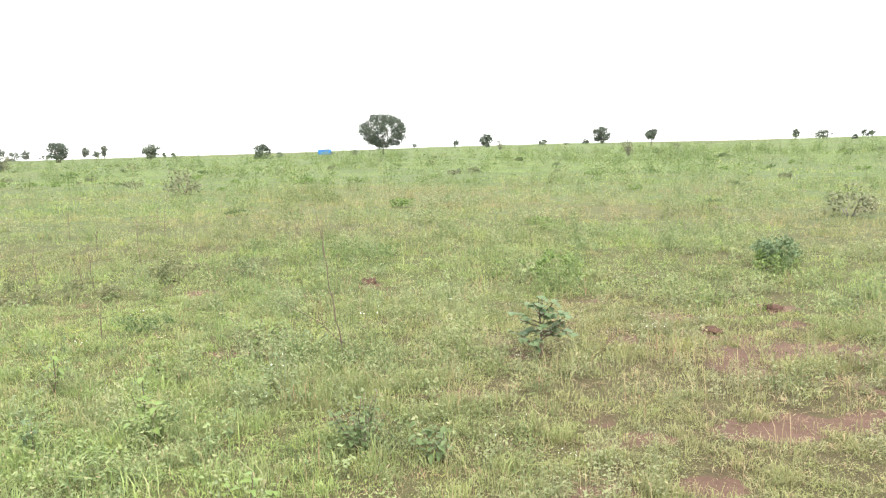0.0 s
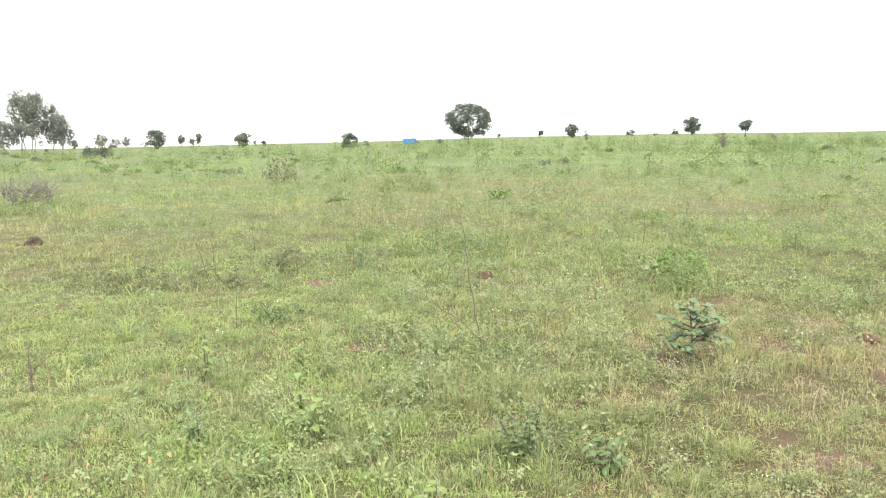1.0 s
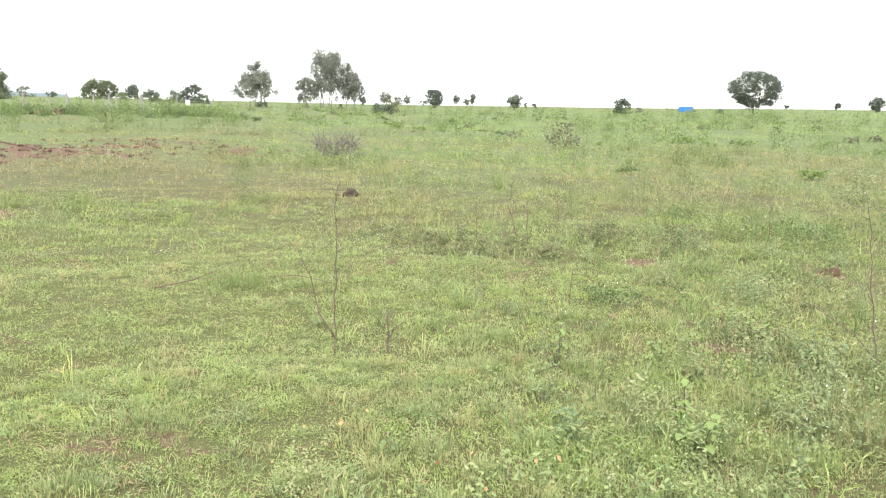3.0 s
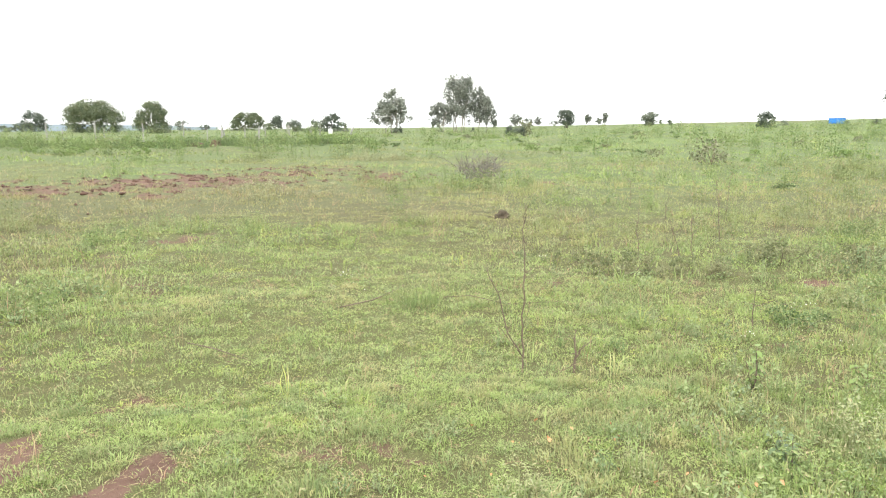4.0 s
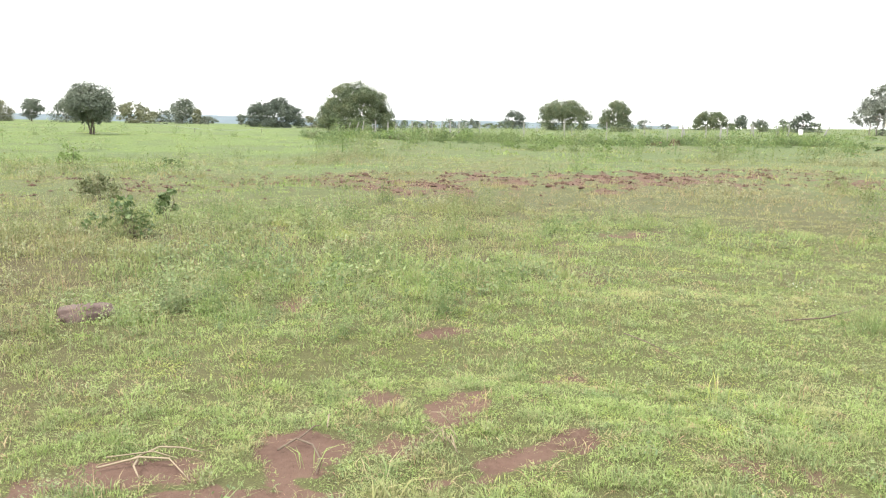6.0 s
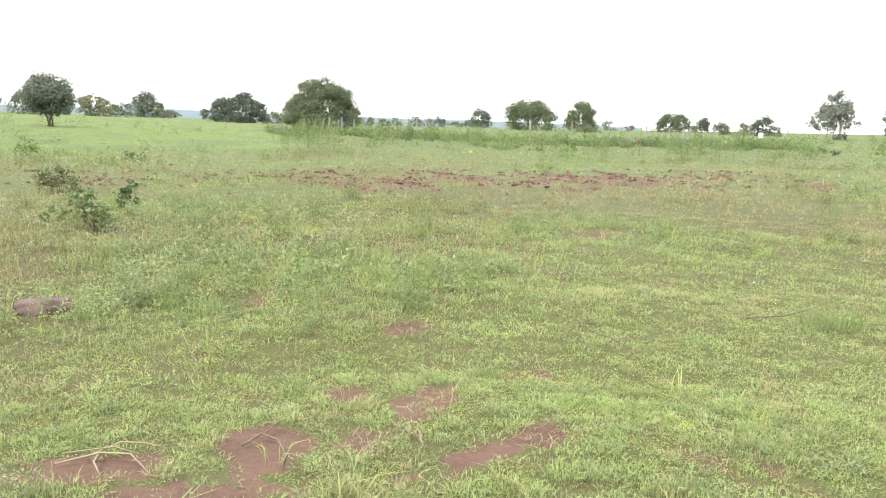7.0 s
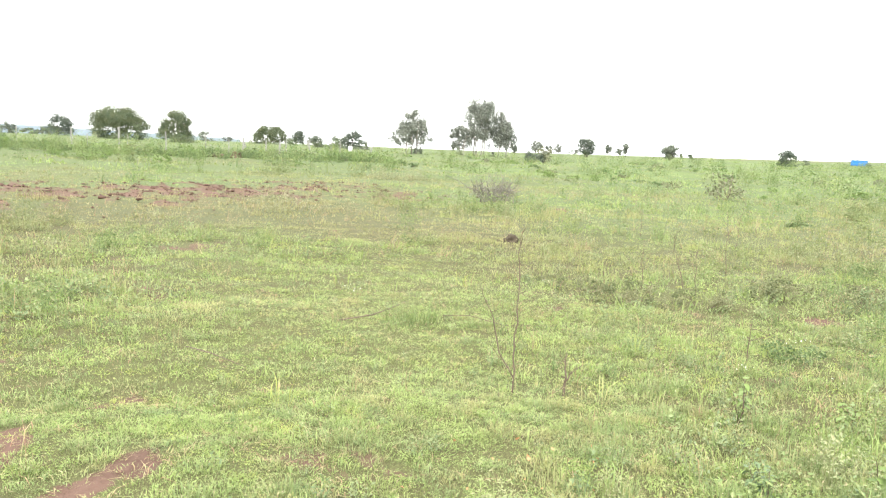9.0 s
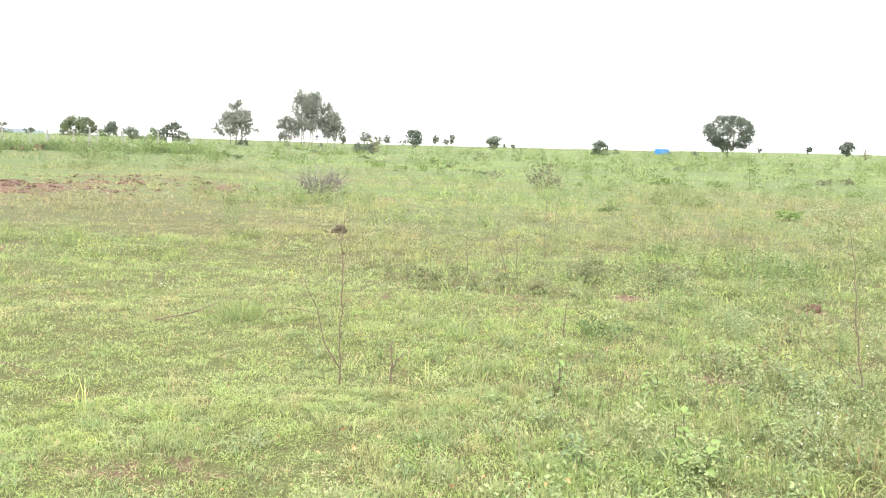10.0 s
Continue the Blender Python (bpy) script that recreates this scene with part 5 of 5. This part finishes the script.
def weed(seed, stems, height, leaf, per, spread, stem_width=0.003):
    """A small broad-leaved weed: thin stems set with leaves."""
    rng = np.random.default_rng(seed)
    out = []
    for k in range(stems):
        a = rng.uniform(0, 2 * np.pi)
        way = np.array([math.cos(a), math.sin(a), 0]) * spread * rng.uniform(0.2, 1.0)
        h = height * rng.uniform(0.55, 1.1)
        foot, tip = np.array([0, 0, -0.01]) + way * 0.12, way + np.array([0, 0, h])
        side = np.cross(tip - foot, rng.normal(0, 1, 3))
        side *= stem_width / (np.linalg.norm(side) + 1e-9)
        out.append((np.array([foot - side, foot + side, tip]), np.array([(0, 1, 2)])))
        s = rng.uniform(0.25, 1.0, per)[:, None]
        c = foot + (tip - foot) * s + rng.normal(0, 1, (per, 3)) * (leaf * 0.75, leaf * 0.75, leaf * 0.35)
        c[:, 2] = np.maximum(c[:, 2], 0.012)
        out.append(facing(rng, c, rng.normal(0, 0.5, (per, 3)) + (0, 0, 0.9), leaf, 0.55, 0.3))
    return join(out)


def scatter(name, kinds, x, y, size, material, label, rng, lush=None, tall=None, pick=None, tint=None):
    """One joined mesh of many plants; kinds are (verts, tris) that are turned, sized and set on the ground."""
    z, n = land(x, y), len(x)
    lush = lushness(x, y) if lush is None else lush
    tint = tone(rng, x, y) if tint is None else tint
    turn = rng.uniform(0, 2 * np.pi, n)
    pick = rng.integers(0, len(kinds), n) if pick is None else pick
    tall = np.ones(n) if tall is None else tall
    vs, ts, ls, hs, total = [], [], [], [], 0
    for k, (v, t) in enumerate(kinds):
        i = np.nonzero(pick == k)[0]
        c, s = np.cos(turn[i])[:, None], np.sin(turn[i])[:, None]
        w = size[i][:, None]
        vx = (v[None, :, 0] * c - v[None, :, 1] * s) * w + x[i][:, None]
        vy = (v[None, :, 0] * s + v[None, :, 1] * c) * w + y[i][:, None]
        vz = v[None, :, 2] * w * tall[i][:, None] + z[i][:, None]
        vs.append(np.stack([vx, vy, vz], -1).reshape(-1, 3))
        ts.append((t[None] + (np.arange(len(i)) * len(v))[:, None, None]).reshape(-1, 3) + total)
        ls.append(np.repeat(lush[i], len(v)))
        hs.append(np.repeat(tint[i], len(v)))
        total += len(i) * len(v)
    me = mesh_of(name, np.concatenate(vs), np.concatenate(ts), material, np.concatenate(ls), tint=np.concatenate(hs))
    return tagged(new(name, me), label, "grass" if "grass" in name else "weeds", kind="stuff")


def spots(rng, r0, r1, density, b0=-36, b1=102):
    """Places spread evenly over a sector of the field, about density of them a square metre."""
    if r1 < 10 and b0 == -36:
        b0, b1 = -46, 102
    n = int(density * radians(b1 - b0) / 2 * (r1 * r1 - r0 * r0))
    r, b = np.sqrt(rng.uniform(r0 * r0, r1 * r1, n)), np.radians(rng.uniform(b0, b1, n))
    return CX - r * np.sin(b), CY + r * np.cos(b)


def grown(rng, x, y, keep):
    k = rng.uniform(0, 1, len(x)) < keep
    return x[k], y[k]


def cover(x, y):
    """The share of the ground that plants hold."""
    gaps = 0.4 + 0.6 * step(rough(x, y, 0.24, 73), 0.15, 0.5)
    near = 1 - step(polar(x, y)[0], 14, 24)
    return np.clip((1 - 1.04 * bare(x, y)) * np.maximum((0.5 + 0.75 * rough2(x, y, 0.8, 71)) * (gaps * near + 1 - near), np.maximum(turf(x, y), 0.9 * pasture(x, y))), 0.015, 1)


def weediness(x, y):
    """0: short turf, 1: rank weeds."""
    r, b = polar(x, y)
    v = step(rough2(x, y, 2.2, 81), 0.38, 0.66)
    lawn = np.exp(-(((x + 4.9) / 2.0) ** 2) - ((y - 4.6) / 3.2) ** 2) + np.exp(-(((x + 8.5) / 3.0) ** 2) - ((y - 8.5) / 3.0) ** 2) * 0.8
    v = np.maximum(v, 0.75 * step(r, 6.5, 10) * (1 - step(b, 22, 40)) * step(rough2(x, y, 1.1, 83), 0.3, 0.6))
    rank = 0.5 * np.exp(-(((x + 9.5) / 3.0) ** 2) - ((y - 2.2) / 3.0) ** 2) + 0.6 * np.exp(-(((x + 1.2) / 2.0) ** 2) - ((y - 5.7) / 2.5) ** 2)
    v = v * (1 - 0.8 * bare(x, y - 0.25)) * (1 - 0.45 * step(b, 72, 78) * step(r, 26, 34))
    rank = rank + 0.45 * np.exp(-(((x + 13) / 4.0) ** 2) - ((y - 3.5) / 4.0) ** 2)
    return np.clip(v * (1 - 0.85 * np.clip(lawn, 0, 1)) + rank * (1 - 0.8 * bare(x, y)) + 0.35 * (1 - step(b, 5, 30)) * (1 - step(r, 9, 14)), 0, 1)


def spray(seed, n, height, width, spread):
    """A tussock for far off: one face a blade."""
    rng = np.random.default_rng(seed)
    out = []
    for k in range(n):
        a, q = rng.uniform(0, 2 * np.pi), spread * math.sqrt(rng.uniform(0, 1))
        foot = np.array([math.cos(a) * q, math.sin(a) * q, -0.02])
        c = rng.uniform(0, 2 * np.pi)
        side = np.array([math.cos(c), math.sin(c), 0]) * width * rng.uniform(0.6, 1.2)
        tip = foot + rng.normal(0, 0.45, 3) * height * (1, 1, 0) + (0, 0, height * rng.uniform(0.5, 1.1))
        out.append((np.array([foot - side, foot + side, tip]), np.array([(0, 1, 2)])))
    return join(out)


def build_grass():
    """The short growth: tufts of thin blades and low leafy sprigs, bunched into small cushions."""
    rng = np.random.default_rng(1)
    close = [tuft(5 + k, 32, 0.042, 0.004, 0.055, 1.25) for k in range(7)] + [sprig(300 + k, 22, 0.028, 0.0095, 0.05) for k in range(6)]
    near = [tuft(15 + k, 26, 0.046, 0.0055, 0.075, 1.2) for k in range(6)] + [sprig(310 + k, 18, 0.032, 0.014, 0.07) for k in range(5)]
    mid = [tuft(25 + k, 20, 0.055, 0.0085, 0.12, 1.1) for k in range(5)] + [sprig(320 + k, 15, 0.042, 0.022, 0.11) for k in range(5)]
    far = [spray(30 + k, 10, 0.08, 0.012, 0.17) for k in range(5)] + [sprig(330 + k, 7, 0.06, 0.04, 0.17) for k in range(4)]
    vast = [spray(40 + k, 12, 0.10, 0.03, 0.6) for k in range(5)] + [sprig(340 + k, 9, 0.1, 0.11, 0.55) for k in range(3)]
    blades = (7, 6, 5, 5, 5)
    sets = (close, near, mid, far, vast)
    fields = [[], [], [], [], []]
    for kind, r0, r1, density, a, b in ((0, 2.6, 5.0, 760, 0.6, 1.4), (1, 5.0, 8.5, 310, 0.6, 1.4), (2, 8.5, 15, 105, 0.6, 1.4), (3, 15, 24, 40, 0.6, 1.2), (3, 24, 36, 12, 0.8, 1.6), (4, 36, 85, 0.8, 0.6, 1.2), (4, 85, 200, 0.06, 1.1, 2.0)):
        x, y = spots(rng, r0, r1, density)
        size = max(0.15, r0 * 0.032)
        heap, own = cushions(x, y, size, 91)
        heap = heap * (0.5 + 0.5 * cushions(x, y, size * 2.7, 95)[0])
        keep = np.clip(cover(x, y) * (0.5 + 0.4 * turf(x, y) + 0.55 * heap) * (1 - 0.55 * weediness(x, y) * step(rough(x, y, 0.3, 99), 0.45, 0.7)), 0, 1)
        k = rng.uniform(0, 1, len(x)) < keep
        x, y, heap, own = x[k], y[k], heap[k], own[k]
        w = weediness(x, y)
        n = len(x)
        leafy = rng.uniform(0, 1, n) < np.where(own < 0.2 + 0.35 * w, 0.75, 0.08)
        pick = np.where(leafy, blades[kind] + rng.integers(0, len(sets[kind]) - blades[kind], n), rng.integers(0, blades[kind], n))
        tall = (0.35 + 1.15 * heap * (0.4 + own)) * (0.75 + 1.5 * w * rng.uniform(0.3, 1.2, n) * (0.4 + rough(x, y, 0.35, 75)))
        fields[kind].append((x, y, rng.uniform(a, b, n) * (0.85 + 0.35 * w), tall, pick, tone(rng, x, y, size)))
    # underfoot and behind
    for kind, r0, r1, density, b0, b1 in ((3, 0.0, 2.7, 110, -180, 180), (3, 2.7, 11, 46, 101, 315), (4, 11, 60, 0.9, 101, 325)):
        x, y = spots(rng, r0, r1, density, b0, b1)
        x, y = grown(rng, x, y, cover(x, y))
        n = len(x)
        fields[kind].append((x, y, rng.uniform(0.4, 0.9, n) * (1 if kind == 3 else 1.3), rng.uniform(0.6, 1.3, n), rng.integers(0, len(sets[kind]), n), tone(rng, x, y)))
    for kinds, rows, name in zip(sets, fields, ("short_grass", "short_grass", "short_grass", "meadow_grass", "distant_grass")):
        x, y, size, tall, pick, tint = map(np.concatenate, zip(*rows))
        scatter(name, kinds, x, y, size, GRASS, "short yellow-green grass covering the red field", rng, tall=tall, pick=pick, tint=tint)


def build_cushions():
    """Bushy weeds that stand over the turf in rounded heaps."""
    rng = np.random.default_rng(12)
    fine = [bunch(500 + k, 210, 0.08, 10) for k in range(6)]
    mid = [bunch(510 + k, 150, 0.09, 8) for k in range(6)]
    broad = [bunch(520 + k, 100, 0.115, 5) for k in range(5)]
    vast = [bunch(530 + k, 52, 0.15, 3) for k in range(5)]
    for kinds, r0, r1, density, low, high, name in ((fine, 3.2, 8, 13, 0.12, 0.32, "bushy_weeds"), (mid, 8, 16, 6.5, 0.16, 0.42, "bushy_weeds"), (broad, 16, 38, 2.2, 0.2, 0.6, "bushy_weeds"), (vast, 38, 90, 0.24, 0.4, 1.2, "distant_bushes"), (vast, 90, 220, 0.025, 0.7, 1.7, "distant_bushes")):
        x, y = spots(rng, r0, r1, density)
        w = weediness(x, y)
        stand = np.maximum(step(rough2(x, y, 1.1 if r0 < 16 else 5.0, 171), 0.38, 0.62), 0.45 * (1 - step(polar(x, y)[1], 14, 26)))
        x, y = grown(rng, x, y, (0.06 + 0.94 * w) * (0.12 + 0.88 * stand) * (1 - turf(x, y)) * np.clip(1 - 1.3 * bare(x, y), 0, 1))
        size = rng.uniform(low, high, len(x)) * (0.6 + 0.75 * weediness(x, y))
        dark = (rough2(x, y, 0.9 if r0 < 16 else 6.0, 173) + rng.normal(0, 0.07, len(x))) > 0.545
        for rank, material, label in ((False, WEED, "pale green bushy weeds standing in rounded heaps"), (True, RANK, "darker green bushy weeds standing in rounded heaps")):
            i = dark == rank
            scatter(name, kinds, x[i], y[i], size[i], material, label, rng, tall=rng.uniform(0.5, 0.95, i.sum()))


def build_weeds():
    rng = np.random.default_rng(2)
    near = [weed(50 + k, 5, 0.14, 0.022, 9, 0.10) for k in range(7)]
    mid = [weed(60 + k, 6, 0.12, 0.03, 6, 0.14, 0.003) for k in range(6)]
    for kinds, r0, r1, density, a, b, name in ((near, 2.4, 7.2, 22, 0.4, 1.2, "low_weeds"), (mid, 7.2, 15, 11, 0.5, 1.3, "low_weeds")):
        x, y = spots(rng, r0, r1, density)
        x, y = grown(rng, x, y, cover(x, y) * (0.12 + 0.88 * weediness(x, y)))
        w = weediness(x, y)
        scatter(name, kinds, x, y, rng.uniform(a, b, len(x)) * (0.7 + 0.45 * w), WEED, "low broad-leaved green weeds among the grass", rng, tall=0.8 + 0.9 * w * rough(x, y, 0.4, 77))


def build_dry_stems():
    rng = np.random.default_rng(3)
    kinds = [tuft(90 + k, 6, 0.22, 0.0035, 0.05, 0.6, 0) for k in range(5)]
    wide = [spray(95 + k, 8, 0.24, 0.004, 0.12) for k in range(4)]
    litter = [tuft(100 + k, 9, 0.05, 0.004, 0.06, 2.2, 0) for k in range(5)]
    for some, r0, r1, density in ((kinds, 2.8, 9, 11), (wide, 9, 32, 4.5), (litter, 2.6, 9, 85)):
        x, y = spots(rng, r0, r1, density)
        if some is litter:
            keep = (0.08 + 0.45 * (1 - cover(x, y)) + 0.35 * step(x, 0, 1) + 0.4 * step(rough2(x, y, 0.5, 97), 0.6, 0.72) + 0.8 * np.exp(-(((x + 4.2) / 0.4) ** 2) - ((y - 3.38) / 0.25) ** 2)) * (1 - 0.75 * bare(x, y))
        else:
            keep = cover(x, y) * (0.2 + 0.8 * weediness(x, y)) * (1.25 - lushness(x, y))
        x, y = grown(rng, x, y, keep)
        scatter("dry_grass", some, x, y, rng.uniform(0.6, 1.3, len(x)), STRAW_STEM, "thin dry straw-coloured grass stems", rng)


def build_long_grass():
    """Long arching blades that stand over the short growth where weeds are rank."""
    rng = np.random.default_rng(13)
    kinds = [tuft(600 + k, 9, 0.15, 0.005, 0.05, 1.1, 0) for k in range(6)]
    wide = [tuft(610 + k, 9, 0.18, 0.009, 0.09, 0.9, 1) for k in range(5)]
    for some, r0, r1, density in ((kinds, 2.7, 8, 40), (wide, 8, 17, 13)):
        x, y = spots(rng, r0, r1, density)
        heap, own = cushions(x, y, 0.45, 98)
        x, y = grown(rng, x, y, cover(x, y) * (0.1 + 0.9 * weediness(x, y)) * heap * step(own, 0.25, 0.5))
        scatter("long_grass", some, x, y, rng.uniform(0.6, 1.4, len(x)), GRASS, "long arching green grass among the weeds", rng)


def build_rank_weeds():
    """Knee-high growth on the bank and in the green band on the rise."""
    rng = np.random.default_rng(7)
    kinds = [bunch(150 + k, 115, 0.1, 5) for k in range(6)]
    x, y = spots(rng, 40, 60, 0.8, 39, 76)
    r, b = polar(x, y)
    x, y = grown(rng, x, y, (0.1 + 0.9 * step(r, 40, 52)) * (0.1 + 0.9 * step(rough2(x, y, 3.5, 161), 0.36, 0.62)))
    u, v = spots(rng, 42, 120, 0.19, -36, 36)
    u, v = grown(rng, u, v, step(rough2(u, v, 7, 163), 0.42, 0.66))
    p, q = spots(rng, 14, 42, 0.22, -36, 40)
    p, q = grown(rng, p, q, step(rough2(p, q, 4, 165), 0.5, 0.7))
    size = np.concatenate([rng.uniform(0.45, 1.5, len(x)), rng.uniform(0.6, 1.5, len(u)), rng.uniform(0.25, 0.6, len(p))])
    x, y = np.concatenate([x, u, p]), np.concatenate([y, v, q])
    scatter("rank_weeds", kinds, x, y, size, RANK, "knee-high rank green weeds in the meadow", rng, np.clip(lushness(x, y) + 0.25, 0, 1))


def build_flowers():
    """Small white heads over the weeds, and a few orange fallen leaves."""
    rng = np.random.default_rng(4)
    head = [leaves(np.random.default_rng(110 + k), np.random.default_rng(k).normal(0, 1, (9, 3)) * (0.07, 0.07, 0.03) + (0, 0, 0.2), 0.010, 0.8, 0, 0.8) for k in range(5)]
    x, y = spots(rng, 3.0, 9.5, 4.0, -30, 52)
    x, y = grown(rng, x, y, step(rough2(x, y, 1.6, 121), 0.5, 0.7) * weediness(x, y))
    scatter("white_flowers", head, x, y, rng.uniform(0.6, 1.2, len(x)), PETAL, "tiny white flower heads over the weeds", rng)
    fallen = [leaves(np.random.default_rng(130 + k), np.random.default_rng(k).normal(0, 1, (2, 3)) * (0.1, 0.1, 0.01) + (0, 0, 0.09), 0.022, 0.8, 0, 1.5) for k in range(4)]
    n = 14
    x, y = rng.normal(-3.05, 0.45, n), rng.normal(4.0, 0.3, n)
    scatter("fallen_leaves", fallen, x, y, rng.uniform(0.6, 1.2, n), DEAD_LEAF, "orange-brown withered leaves among the grass", rng)


def build_seed_heads():
    """Pale tips of the weeds that stand over the turf."""
    rng = np.random.default_rng(8)
    heads = []
    for k in range(6):
        g = np.random.default_rng(180 + k)
        c = g.normal(0, 1, (12, 3)) * (0.16, 0.16, 0.035) + (0, 0, 0.15)
        heads.append(leaves(g, c, 0.013, 0.6, 0.0, 0.5))
    x, y = spots(rng, 4.0, 17, 7)
    x, y = grown(rng, x, y, weediness(x, y) * cover(x, y))
    scatter("weed_seed_heads", heads, x, y, rng.uniform(0.6, 1.3, len(x)), SEED_HEAD, "pale greenish seed heads over the weeds", rng)


def grass_tussock(x, y, seed):
    ob = thing("grass_tussock", on_ground(x, y, 0.01), 0, "green tussock of long grass beside a fallen branch", "tussock")
    for k in range(9):
        v, t = tuft(seed + k, 34, 0.24, 0.006, 0.16, 0.8)
        a = k * 0.7
        v = v + (math.cos(a) * 0.035 * k, math.sin(a) * 0.025 * k, 0)
        me = mesh_of("tuft", v, t, RANK, np.full(len(v), 0.75), tint=np.full(len(v), 0.4 + 0.03 * k))
        new("tuft", me).parent = ob


grass_tussock(-5.87, 6.22, 400)
build_grass()
build_cushions()
build_weeds()
build_seed_heads()
build_dry_stems()
build_long_grass()
build_rank_weeds()
build_flowers()
